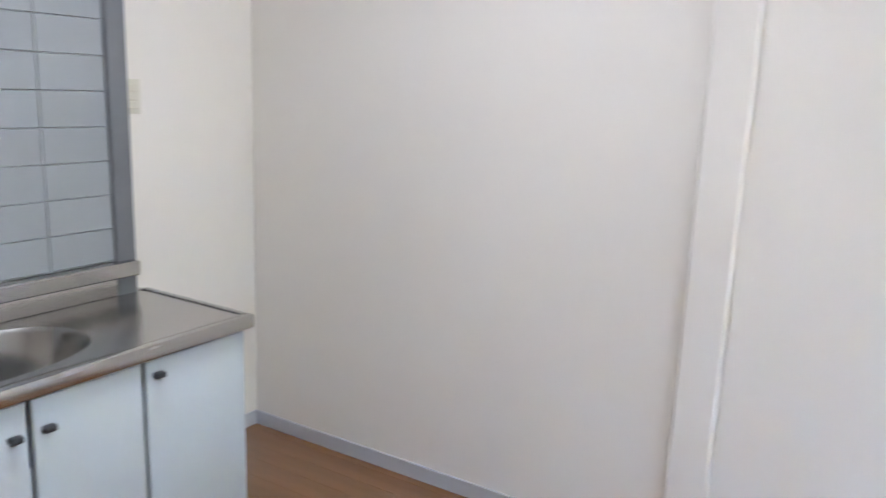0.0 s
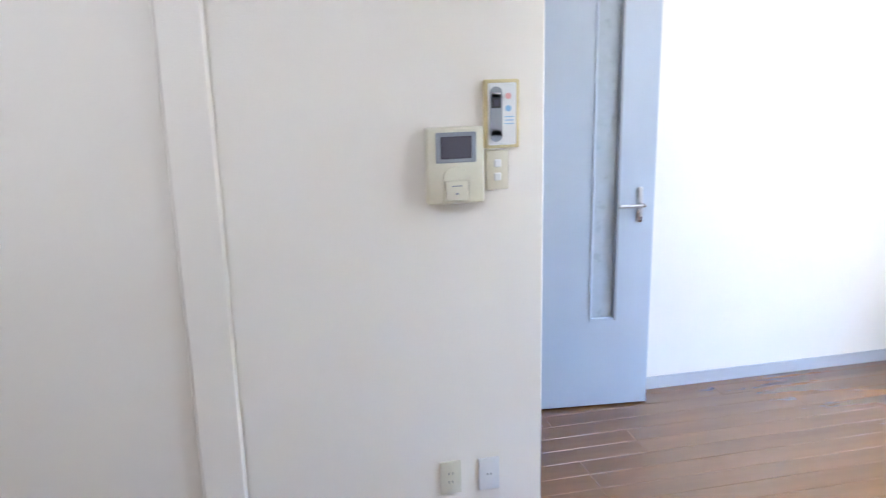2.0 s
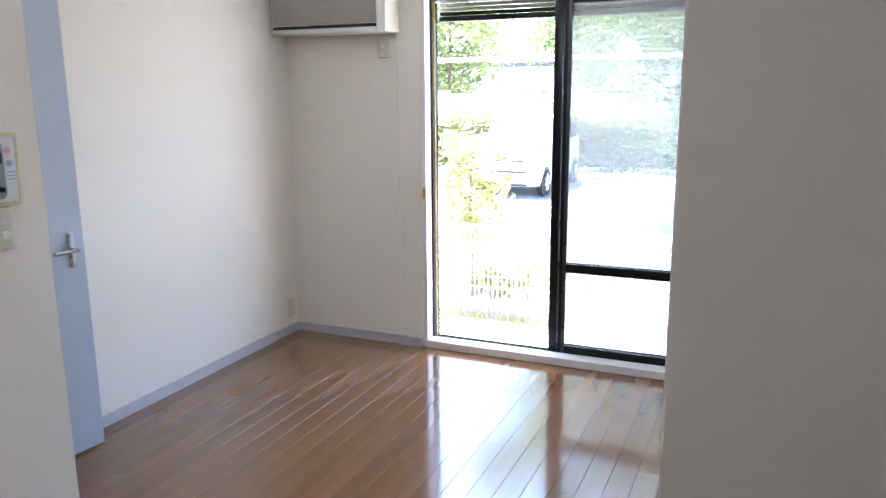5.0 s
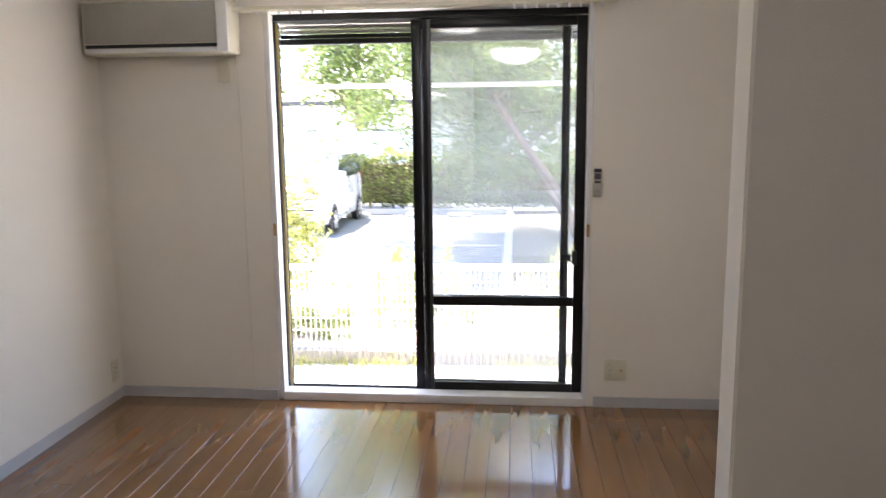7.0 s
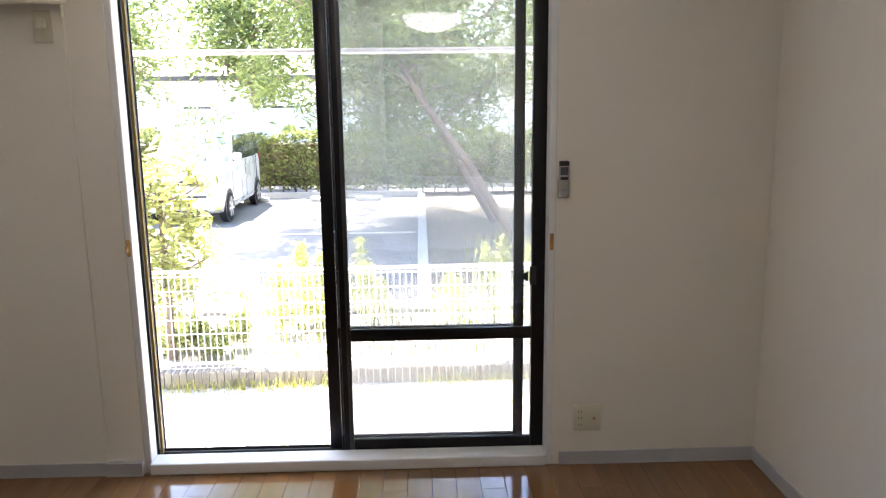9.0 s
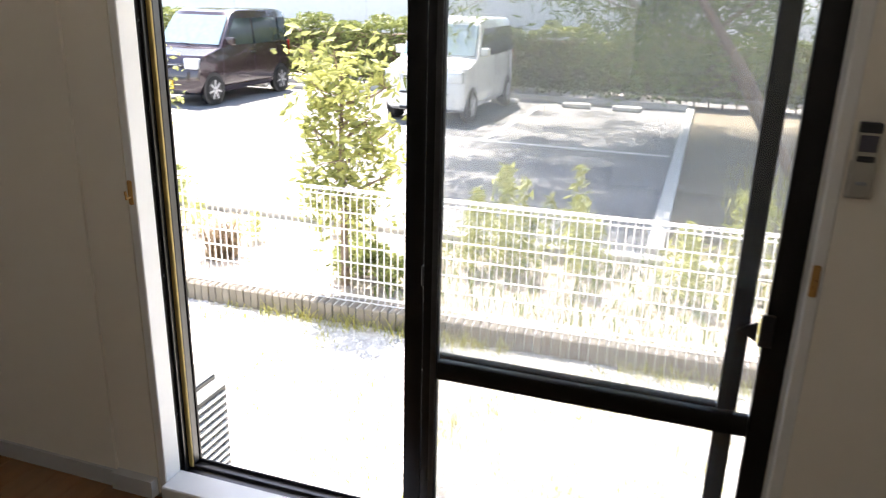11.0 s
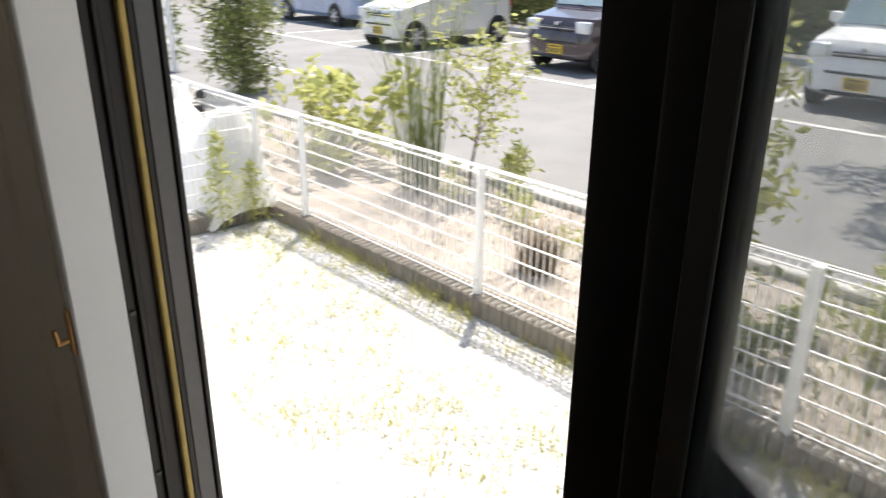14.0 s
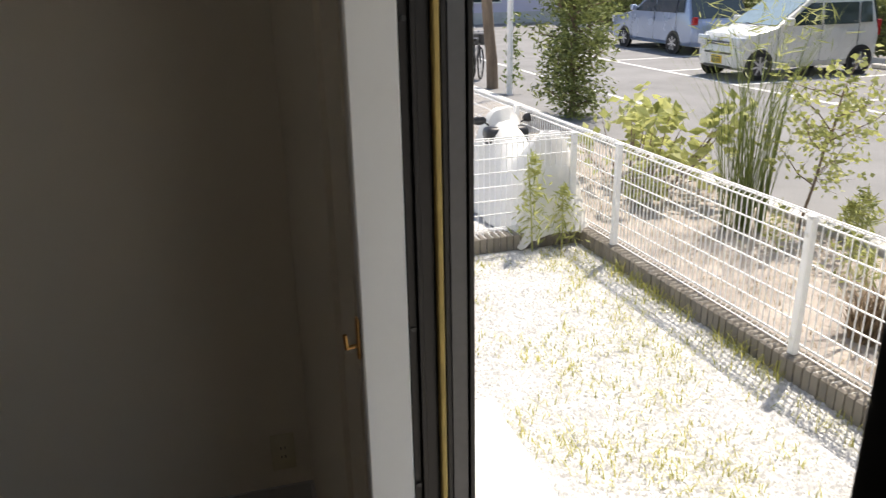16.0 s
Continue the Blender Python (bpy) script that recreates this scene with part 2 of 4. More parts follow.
def structure(name, mat, *boxes, bevel=0.0, label=""):
    bm = bmesh.new()
    for b in boxes:
        box(bm, *b, bevel)
    return tagged(link(name, bm, mat), label, kind="structure")


def quads(name, mat, verts, faces):
    me = bpy.data.meshes.new(name)
    me.from_pydata(verts, [], faces)
    me.materials.append(mat)
    return new(name, me)


rng = np.random.default_rng(7)


def leaf_arrays(centres, length, width, up=0.3, droop=0.0, spread=0.35):
    """Folded diamond leaves at the centres, turned at random."""
    n = len(centres)
    d = rng.normal(size=(n, 3))
    d[:, 2] = d[:, 2] * 0.6 + up - droop
    d /= np.linalg.norm(d, axis=1)[:, None]
    s = np.cross(d, rng.normal(size=(n, 3)))
    s /= np.linalg.norm(s, axis=1)[:, None]
    L = (length * (1 + spread * rng.uniform(-1, 1, n)))[:, None]
    W = (width * (1 + spread * rng.uniform(-1, 1, n)))[:, None]
    nn = np.cross(d, s)
    a = centres - d * L / 2
    c = centres + d * L / 2
    b = centres + s * W / 2 + nn * W * 0.15
    e = centres - s * W / 2 + nn * W * 0.15
    v = np.stack([a, b, c, e], 1).reshape(-1, 3)
    f = np.arange(n * 4).reshape(-1, 4)
    return v, f


def leaves(name, mat, centres, length, width, parent=None, **k):
    v, f = leaf_arrays(np.asarray(centres, float), length, width, **k)
    ob = quads(name, mat, v.tolist(), f.tolist())
    ob.parent = parent
    return ob


def blades(name, mat, roots, height, width, lean=0.5, parent=None):
    """Thin tapering blades that bend over."""
    n = len(roots)
    a = rng.uniform(0, 2 * math.pi, n)
    out = np.stack([np.cos(a), np.sin(a), np.zeros(n)], 1)
    side = np.stack([-np.sin(a), np.cos(a), np.zeros(n)], 1)
    h = (height * rng.uniform(0.5, 1.3, n))[:, None]
    ln = lean * rng.uniform(0.2, 1.2, n)[:, None] * h
    up = np.array([0, 0, 1.0])
    w = width * rng.uniform(0.7, 1.3, n)[:, None]
    mid = roots + up * h * 0.55 + out * ln * 0.3
    tip = roots + up * h * 0.95 + out * ln
    v = np.stack([roots - side * w, roots + side * w, mid + side * w * 0.7, mid - side * w * 0.7, tip], 1).reshape(-1, 3)
    f = []
    for i in range(n):
        k = i * 5
        f += [(k, k + 1, k + 2, k + 3), (k + 3, k + 2, k + 4)]
    ob = quads(name, mat, v.tolist(), f)
    ob.parent = parent
    return ob


# ---- the shell of the flat ----
XW, YL, YR, CEIL = 3.2, 3.75, 0.14, 2.42        # window wall, door-side wall, far side wall, ceiling height
WY0, WY1, WZ0, WZ1 = 1.034, 2.80, 0.0, 2.18      # the window's opening
KX, KY = -2.32, 2.80                            # kitchen's end wall, intercom wall
BX0, BX1, BY = 0.59, 0.70, 1.0                  # the stub wall between kitchen and room
SOUTH = -0.9
structure("wall_window", wallpaper, (XW, XW + 0.13, YR - 0.15, WY0, 0, CEIL), (XW, XW + 0.13, 2.953, YL + 0.12, 0, CEIL), (XW + 0.012, XW + 0.13, WY1, 2.953, WZ1, CEIL), (XW, XW + 0.13, WY0, WY1, WZ1, CEIL), label="white wallpapered wall round the balcony door")
structure("wall_exterior", stucco, (XW + 0.13, XW + 0.2, -9, WY0, -0.8, 5.4), (XW + 0.13, XW + 0.2, WY1, 5.4, -0.8, 5.4), (XW + 0.13, XW + 0.2, WY0, WY1, 2.36, 5.4), (XW + 0.13, XW + 0.2, WY0, WY1, -0.8, -0.02), label="pale rendered outside wall")
structure("wall_door_side", wallpaper, (0.46, XW, YL, YL + 0.12, 0, CEIL), label="white wallpapered wall beside the open door")
structure("wall_far_side", wallpaper, (BX1, XW, YR - 0.12, YR, 0, CEIL), label="white wallpapered side wall")
structure("wall_intercom", wallpaper, (KX, 0.575, KY, KY + 0.11, 0, CEIL), label="white wallpapered wall with intercom", bevel=0.004)
structure("wall_doorway", wallpaper, (0.46, 0.56, 3.70, YL, 0, CEIL), (0.46, 0.56, KY + 0.11, 3.70, 2.06, CEIL), label="white wall over the doorway")
structure("wall_stub", wallpaper, (BX0, BX1, SOUTH, BY, 0, CEIL), label="white textured stub wall", bevel=0.006)
structure("wall_kitchen_end", wallpaper, (KX - 0.12, KX, SOUTH, KY + 0.11, 0, CEIL), label="white wall behind the sink")
structure("wall_south", wallpaper, (KX - 0.12, BX0, SOUTH - 0.12, SOUTH, 0, CEIL), label="plain white wall")
structure("wall_hall", wallpaper, (KX, 0.46, YL + 0.3, YL + 0.4, 0, CEIL), (KX - 0.1, KX, KY + 0.11, YL + 0.4, 0, CEIL), (0.46, 0.56, YL + 0.12, YL + 0.4, 0, CEIL), label="plain hall walls")
structure("ceiling", ceiling_paper, (KX - 0.12, XW + 0.13, SOUTH - 0.12, YL + 0.4, CEIL, CEIL + 0.1), label="white papered ceiling")
structure("roof_slab", stucco, (KX - 0.2, XW + 0.2, -9, 5.4, 5.4, 5.55), (KX - 0.2, KX - 0.13, -9, 5.4, -0.8, 5.4), (KX - 0.13, XW + 0.13, -9, -8.9, -0.8, 5.4), (KX - 0.13, XW + 0.13, 5.3, 5.4, -0.8, 5.4), (KX - 0.13, XW + 0.13, -8.9, 5.3, CEIL + 0.11, CEIL + 0.3), label="plain upper storey")
# unseen slab added overhead, deep enough to keep direct sun out of the room
structure("sun_blocking_balcony", stucco, (XW + 0.2, XW + 1.15, -9, 5.4, 2.45, 2.6), (XW + 1.05, XW + 1.15, -9, 5.4, 2.6, 3.6), label="pale rendered balcony, unseen, added above to block the sun")
SKH = 0.06
structure("baseboard", grey_vinyl,
          (0.62, XW - 0.009, YL - 0.009, YL, 0, SKH), (XW - 0.009, XW, 2.958, YL, 0, SKH), (XW - 0.02, XW + 0.0105, 2.803, 2.958, 0, SKH),
          (XW - 0.009, XW, YR, WY0 - 0.03, 0, SKH), (BX1, XW - 0.009, YR, YR + 0.009, 0, SKH), (BX1, BX1 + 0.009, YR + 0.009, BY - 0.01, 0, SKH),
          (KX + 0.009, -0.515, KY - 0.009, KY, 0, SKH), (-0.37, 0.57, KY - 0.009, KY, 0, SKH), (KX, KX + 0.009, 2.03, KY, 0, SKH),
          (BX0 - 0.009, BX0, SOUTH, BY - 0.01, 0, SKH), label="grey vinyl skirting")
structure("trim", wallpaper, (-0.51, -0.375, KY - 0.020, KY, 0, CEIL), bevel=0.012, label="papered boxed-in strip on the wall")
structure("trim_window_side", wallpaper, (XW + 0.0105, XW + 0.13, WY1, 2.953, 0, WZ1), label="papered boarding beside the window")
structure("door_frame", door_paint, (0.45, 0.575, KY + 0.11, KY + 0.14, 0, 2.06), (0.45, 0.575, 3.68, 3.705, 0, 2.06), (0.45, 0.575, KY + 0.14, 3.68, 2.03, 2.06), label="pale blue-grey door frame")
structure("hall_floor", joint_dark, (KX, 0.46, KY + 0.11, YL + 0.4, -0.03, -0.002), label="dark hall floor")


# ---- the balcony door ----
def sash(name, label, x0, x1, y0, y1, left_w, right_w):
    """An aluminium sliding sash: stiles, three rails, two panes."""
    s = base(name, ((x0 + x1) / 2, (y0 + y1) / 2, 0.035), label, "sliding door", "sliding sashes")
    ox, oy, oz = (x0 + x1) / 2, (y0 + y1) / 2, 0.035

    def bar(nm, a, b, c, d, bev=0.004):
        boxpart(nm, (x0 - ox, x1 - ox, a - oy, b - oy, c - oz, d - oz), black_alu, s, bev, "dark bronze aluminium", 2)
    bar("stile", y1 - left_w, y1, 0.035, 2.13)
    bar("stile", y0, y0 + right_w, 0.035, 2.13)
    bar("bottom_rail", y0 + right_w, y1 - left_w, 0.037, 0.092)
    bar("middle_rail", y0 + right_w, y1 - left_w, 0.548, 0.600)
    bar("top_rail", y0 + right_w, y1 - left_w, 2.08, 2.128)
    xm = 0.0
    for z0, z1 in ((0.092, 0.548), (0.600, 2.08)):
        p = boxpart("pane", (xm - 0.0025, xm + 0.0025, y0 + right_w - oy, y1 - left_w - oy, z0 - oz, z1 - oz), pane_glass, s, 0, "dusty clear glass")
        p.visible_shadow = False
    return s


wf = tagged(new("window_1"), "dark aluminium frame of the balcony door", kind="structure")
boxpart("window_frame", (3.286, 3.392, 2.775, 2.80, 0.0, 2.17), black_alu, wf, 0.002)
boxpart("window_frame", (3.286, 3.392, 1.034, 1.059, 0.0, 2.17), black_alu, wf, 0.002)
boxpart("window_frame", (3.286, 3.392, 1.059, 2.775, 2.135, 2.17), black_alu, wf, 0.002)
boxpart("window_sill", (3.286, 3.392, 1.059, 2.775, -0.02, 0.02), rail_grey, wf, 0.002)
for xa in (3.300, 3.342, 3.380):
    boxpart("track", (xa, xa + 0.006, 1.059, 2.775, 0.02, 0.032), rail_grey, wf, 0.001)
    boxpart("jamb_fin", (xa, xa + 0.008, 2.765, 2.775, 0.03, 2.13), black_alu, wf, 0.001)
boxpart("pile_seal", (3.330, 3.339, 2.760, 2.775, 0.03, 2.13), brush_yellow, wf, 0.002, "yellowed strip")
boxpart("jamb_plate", (3.352, 3.378, 2.769, 2.775, 0.03, 2.13), rail_grey, wf, 0.001)
for zz in (0.25, 0.72, 1.0, 1.45, 1.9):
    b = bmesh.new()
    rod(b, (3.294, 2.771, zz), (3.294, 2.777, zz), 0.004)
    part("screw", b, dark_plastic, wf)
cas = tagged(new("window_casing"), "white wooden casing and sill round the balcony door", kind="structure")
boxpart("casing_side", (3.214, 3.286, 2.772, 2.80, 0.0, 2.17), white_trim, cas, 0.003)
boxpart("casing_side", (3.197, 3.286, 1.034, 1.062, 0.0, 2.17), white_trim, cas, 0.003)
boxpart("casing_head", (3.197, 3.286, 1.034, 2.80, 2.17, 2.19), white_trim, cas, 0.003)
boxpart("casing_sill", (3.184, 3.286, 1.062, 2.772, 0.0, 0.05), white_trim, cas, 0.004)
sash("sliding_sash", "dark aluminium glazed sliding sash slid open behind the other", 3.330, 3.358, 1.145, 2.014, 0.053, 0.045)
inner = sash("sliding_sash", "dark aluminium glazed sliding sash, closed", 3.290, 3.318, 1.037, 1.945, 0.042, 0.080)
# paler strip laid on the dark stile to imitate its lit side face
boxpart("lit_face_strip", (-0.0172, -0.0135, 0.414, 0.430, 0.0, 2.09), rail_grey, inner, 0.001, "grey strip imitating the lit side face of the stile")
lt = base("crescent_latch", (3.285, 1.128, 0.83), "small black latch on the closed sash", "latch")
bm = bmesh.new()
bmesh.ops.create_cone(bm, cap_ends=True, segments=3, radius1=0.028, radius2=0.022, depth=0.014, matrix=pose(-0.006, 0.02, 0, 0, 90, 0))
part("lever", bm, dark_plastic, lt)
boxpart("plate", (-0.004, 0.005, -0.03, 0.0, -0.04, 0.04), dark_plastic, lt, 0.003)
pk = base("pull_grip", (3.285, 1.955, 0.83), "small black sash grip", "handle")
boxpart("body", (0.028, 0.055, -0.012, 0.006, -0.03, 0.03), dark_plastic, pk, 0.004)
sc = base("insect_screen", (3.374, 1.55, 0.035), "grey insect screen behind the closed sash", "screen")
boxpart("mesh", (-0.001, 0.001, -0.44, 0.40, 0.03, 2.08), screen_net, sc).visible_shadow = False
for a, b2 in ((-0.46, -0.44), (0.40, 0.42)):
    boxpart("frame", (-0.008, 0.008, a, b2, 0.0, 2.1), black_alu, sc, 0.002)
sh = base("shutter_box", (3.45, 1.93, 2.028), "beige rolled shutter housing above the door", "shutter")
boxpart("housing", (0.0, 0.22, -0.95, 0.95, 0.13, 0.40), stucco, sh, 0.01)
for i in range(4):
    boxpart("slat", (0.05, 0.062, -0.87, 0.87, 0.035 + i * 0.026, 0.058 + i * 0.026), black_alu if i == 0 else ac_grey, sh, 0.004, "grey shutter slat")
boxpart("bottom_bar", (0.035, 0.075, -0.87, 0.87, 0.0, 0.032), black_alu, sh, 0.004)
cr = base("curtain_rail", (3.13, 1.93, 2.165), "pale beige double curtain rail with gliders", "curtain rail")
for dx in (-0.03, 0.025):
    boxpart("rail", (dx - 0.007, dx + 0.007, -1.0, 1.0, 0.0, 0.022), cream_plastic, cr, 0.003)
for yy in (-0.95, -0.3, 0.3, 0.95):
    boxpart("bracket", (-0.05, 0.07, yy - 0.012, yy + 0.012, 0.022, 0.032), white_plastic, cr, 0.002)
for i in range(9):
    for dx in (-0.03,):
        boxpart("glider", (dx - 0.005, dx + 0.005, -0.93 + i * 0.055, -0.915 + i * 0.055, -0.022, 0.0), white_plastic, cr, 0.002)
for i in range(7):
    boxpart("glider", (-0.035, -0.025, 0.5 + i * 0.06, 0.515 + i * 0.06, -0.022, 0.0), white_plastic, cr, 0.002)


def tieback(x, y, z, lab):
    h = base("tieback_hook", (x, y, z), lab, "hook", "curtain tieback hooks")
    boxpart("plate", (-0.003, 0.002, -0.008, 0.008, -0.035, 0.035), brass, h, 0.003)
    b = bmesh.new()
    rod(b, (-0.003, 0, -0.012), (-0.018, 0, -0.014), 0.0035)
    rod(b, (-0.018, 0, -0.016), (-0.02, 0, 0.008), 0.0035)
    part("prong", b, brass, h, smooth=True)


tieback(3.211, 2.787, 0.992, "small brass curtain hook on white casing")
tieback(3.194, 1.050, 0.993, "small brass curtain hook on white casing")


# ---- small fittings on the walls ----
def wall_plate(name, at, turn, w, h, label, sockets=0, switches=0, group="", mat=cream_plastic):
    """A plate whose face looks along local -y."""
    p = base(name, at, label, "socket" if sockets else "switch", group, turn)
    boxpart("plate", (-w / 2, w / 2, -0.008, 0, -h / 2, h / 2), mat, p, 0.003, "", 2)
    for i in range(switches):
        z = (i - (switches - 1) / 2) * -0.04
        boxpart("button", (-0.011, 0.011, -0.013, -0.007, z - 0.012, z + 0.012), white_plastic, p, 0.003)
    for i in range(sockets):
        z = (i - (sockets - 1) / 2) * -0.03
        for dx in (-0.006, 0.006):
            boxpart("slot", (dx - 0.0012, dx + 0.0012, -0.0085, -0.004, z - 0.004, z + 0.004), dark_plastic, p)
    return p


wall_plate("wall_socket", (0.262, KY, 0.245), 0, 0.07, 0.115, "cream double wall socket above the skirting", 2, group="wall sockets")
wall_plate("wall_socket", (0.392, KY, 0.240), 0, 0.07, 0.115, "pale grey aerial and phone socket plate", 1, group="wall sockets", mat=white_plastic)
wall_plate("wall_socket", (3.12, YL, 0.18), 0, 0.07, 0.12, "cream wall socket near the corner", 2, group="wall sockets")
o = wall_plate("wall_socket", (XW, 0.885, 0.215), -90, 0.12, 0.12, "cream double-width socket with aerial jack", 0, group="wall sockets")
for dx in (-0.03,):
    for dz in (-0.03, 0.0, 0.03):
        for k in (-0.006, 0.006):
            boxpart("slot", (dx + k - 0.0012, dx + k + 0.0012, -0.009, -0.004, dz - 0.005, dz + 0.005), dark_plastic, o)
bm = bmesh.new()
rod(bm, (0.03, -0.004, 0), (0.03, -0.016, 0), 0.006)
part("jack", bm, brass, o)
wall_plate("switch_plate", (0.425, KY, 1.245), 0, 0.07, 0.118, "yellowed cream plate with two white push switches", 0, 2, "switches")
k = wall_plate("switch_plate", (KX, 2.23, 1.425), 90, 0.07, 0.12, "cream switch plate on the kitchen wall", 0, 0, "switches")
for z in (-0.03, 0.0, 0.03):
    boxpart("button", (-0.022, 0.022, -0.012, -0.007, z - 0.013, z + 0.013), cream_plastic, k, 0.002)
s = wall_plate("air_conditioner_socket", (XW, 3.03, 1.868), -90, 0.07, 0.12, "cream socket with a plug under the air conditioner", 0)
boxpart("plug", (-0.017, 0.017, -0.035, -0.007, -0.008, 0.03), cream_plastic, s, 0.006, "", 2)

ic = base("intercom", (0.29, KY, 1.275), "yellowed cream video intercom with a dark screen", "intercom")
boxpart("body", (-0.085, 0.085, -0.042, 0, -0.12, 0.104), cream_plastic, ic, 0.008, "", 3)
scr = boxpart("screen", (-0.060, 0.060, -0.046, -0.041, 0.002, 0.09), grey_plastic, ic, 0.003, "grey bezel with a dull screen")
boxpart("glass", (-0.046, 0.046, -0.048, -0.045, 0.014, 0.078), screen_grey, scr, 0.002)
bm = bmesh.new()
box(bm, -0.043, 0.043, -0.045, -0.041, -0.112, -0.05, 0.001)
bmesh.ops.create_cone(bm, cap_ends=True, segments=32, radius1=0.043, radius2=0.042, depth=0.004, matrix=pose(0, -0.043, -0.05, 90, 0, 0))
part("handset_pad", bm, cream_plastic, ic, smooth=True)
bt = boxpart("talk_button", (-0.034, 0.034, -0.049, -0.044, -0.108, -0.05), cream_plastic, ic, 0.004, "", 2)
boxpart("mark", (-0.016, 0.016, -0.0505, -0.0488, -0.067, -0.064), grey_plastic, bt)
boxpart("mark", (-0.005, 0.005, -0.0505, -0.0488, -0.091, -0.086), grey_plastic, bt)
rc = base("wall_remote", (0.437, KY, 1.41), "air-conditioner remote in a yellowed wall holder", "remote control")
boxpart("holder", (-0.055, 0.055, -0.018, 0, -0.10, 0.10), cream_edge, rc, 0.006, "", 2)
cd = boxpart("card", (-0.043, 0.043, -0.021, -0.017, -0.09, 0.09), white_plastic, rc, 0.004)
bm = bmesh.new()
box(bm, -0.038, -0.002, -0.027, -0.02, -0.062, 0.062)
for z in (-0.062, 0.062):
    bmesh.ops.create_cone(bm, cap_ends=True, segments=20, radius1=0.018, radius2=0.018, depth=0.007, matrix=pose(-0.02, -0.0235, z, 90, 0, 0))
rm = part("remote", bm, grey_plastic, rc, "grey handset")
boxpart("display", (-0.034, -0.006, -0.0285, -0.026, 0.018, 0.048), dark_plastic, rm, 0.001)
boxpart("window", (-0.028, -0.012, -0.0292, -0.0284, 0.024, 0.042), screen_grey, rm)
boxpart("stripe", (-0.034, -0.006, -0.0285, -0.026, 0.058, 0.062), white_plastic, rm)
for z, m in ((0.052, pink_ink), (0.016, blue_ink)):
    bm = bmesh.new()
    bmesh.ops.create_cone(bm, cap_ends=True, segments=18, radius1=0.009, radius2=0.009, depth=0.002, matrix=pose(0.018, -0.0215, z, 90, 0, 0))
    part("spot", bm, m, cd)
for z in (-0.008, -0.018, -0.028):
    boxpart("line", (0.008, 0.034, -0.0218, -0.0208, z - 0.0015, z + 0.0015), blue_ink, cd)
lr = base("lamp_remote", (XW, 1.006, 1.25), "slim grey-brown lamp remote in a wall holder", "remote control", turn=-90)
boxpart("holder", (-0.024, 0.024, -0.014, 0, -0.075, 0.0), ac_grey, lr, 0.004, "", 2)
rb = boxpart("handset", (-0.021, 0.021, -0.024, -0.006, -0.07, 0.075), ac_grey, lr, 0.005, "", 2)
boxpart("display", (-0.016, 0.016, -0.0255, -0.023, 0.02, 0.052), screen_grey, rb, 0.001)
boxpart("top_cap", (-0.02, 0.02, -0.0255, -0.006, 0.055, 0.076), dark_plastic, rb, 0.003)
boxpart("button", (-0.016, 0.016, -0.0262, -0.023, 0.0, 0.012), dark_plastic, rb, 0.002)
boxpart("button", (-0.01, 0.01, -0.0262, -0.023, -0.045, -0.038), grey_plastic, rb, 0.002)

# the air conditioner
ac = base("air_conditioner", (XW, 3.325, 1.948), "aged beige wall air conditioner with a grey front", "air conditioner", turn=-90)
boxpart("body", (-0.40, 0.40, -0.175, 0, 0.0, 0.27), cream_plastic, ac, 0.012, "", 3)
boxpart("front_grille", (-0.385, 0.335, -0.185, -0.174, 0.055, 0.262), ac_grey, ac, 0.006, "beige-grey front panel", 2)
boxpart("outlet", (-0.385, 0.345, -0.179, -0.15, 0.032, 0.05), dark_plastic, ac, 0.002)
boxpart("flap", (-0.385, 0.33, -0.184, -0.15, 0.006, 0.03), white_plastic, ac, 0.004, "", 2)
boxpart("end_cap", (0.338, 0.40, -0.187, -0.17, 0.004, 0.262), white_plastic, ac, 0.006, "", 2)
for i in range(13):
    boxpart("rib", (-0.38, 0.33, -0.1875, -0.184, 0.068 + i * 0.0148, 0.071 + i * 0.0148), ac_grey, ac)
pd = base("refrigerant_duct", (3.18, 2.945, 2.05), "slim cream pipe duct beside the air conditioner", "duct")
boxpart("cover", (-0.012, 0.009, -0.004, 0.004, -0.15, 0.37), cream_plastic, pd, 0.003)

def ceiling_lamp(x, y):
    cl = base("ceiling_lamp", (x, y, CEIL), "round white domed ceiling lamp, switched on", "ceiling lamp", "ceiling lamps")
    bm = bmesh.new()
    bmesh.ops.create_uvsphere(bm, u_segments=40, v_segments=20, radius=0.28, matrix=Matrix.Diagonal((1, 1, 0.55, 1)))
    bmesh.ops.delete(bm, geom=[v for v in bm.verts if v.co.z > 0.001], context="VERTS")
    bmesh.ops.translate(bm, verts=bm.verts, vec=(0, 0, -0.04))
    part("shade", bm, lamp_dome, cl, "white plastic dome", True)
    bm = bmesh.new()
    rod(bm, (0, 0, -0.042), (0, 0, 0), 0.285, sides=40)
    part("rim", bm, white_plastic, cl, smooth=True)


ceiling_lamp(1.9, 1.85)
ceiling_lamp(-1.0, 1.45)

# ---- the open door ----
dr = base("door_1", (0.605, 3.712, 0.01), "pale blue-grey interior door with a slim frosted pane, standing open", "door", turn=-5.2)
dr["kind"] = "structure"
DW, DT, DH = 0.785, 0.034, 2.0
bm = bmesh.new()
g0, g1, gz0, gz1 = 0.515, 0.615, 0.42, 1.9
for b in ((0, g0, 0, DT, 0, DH), (g1, DW, 0, DT, 0, DH), (g0, g1, 0, DT, 0, gz0), (g0, g1, 0, DT, gz1, DH)):
    box(bm, b[0], b[1], -DT, 0, b[4], b[5])
bmesh.ops.remove_doubles(bm, verts=bm.verts, dist=1e-5)
part("door_leaf", bm, door_paint, dr)
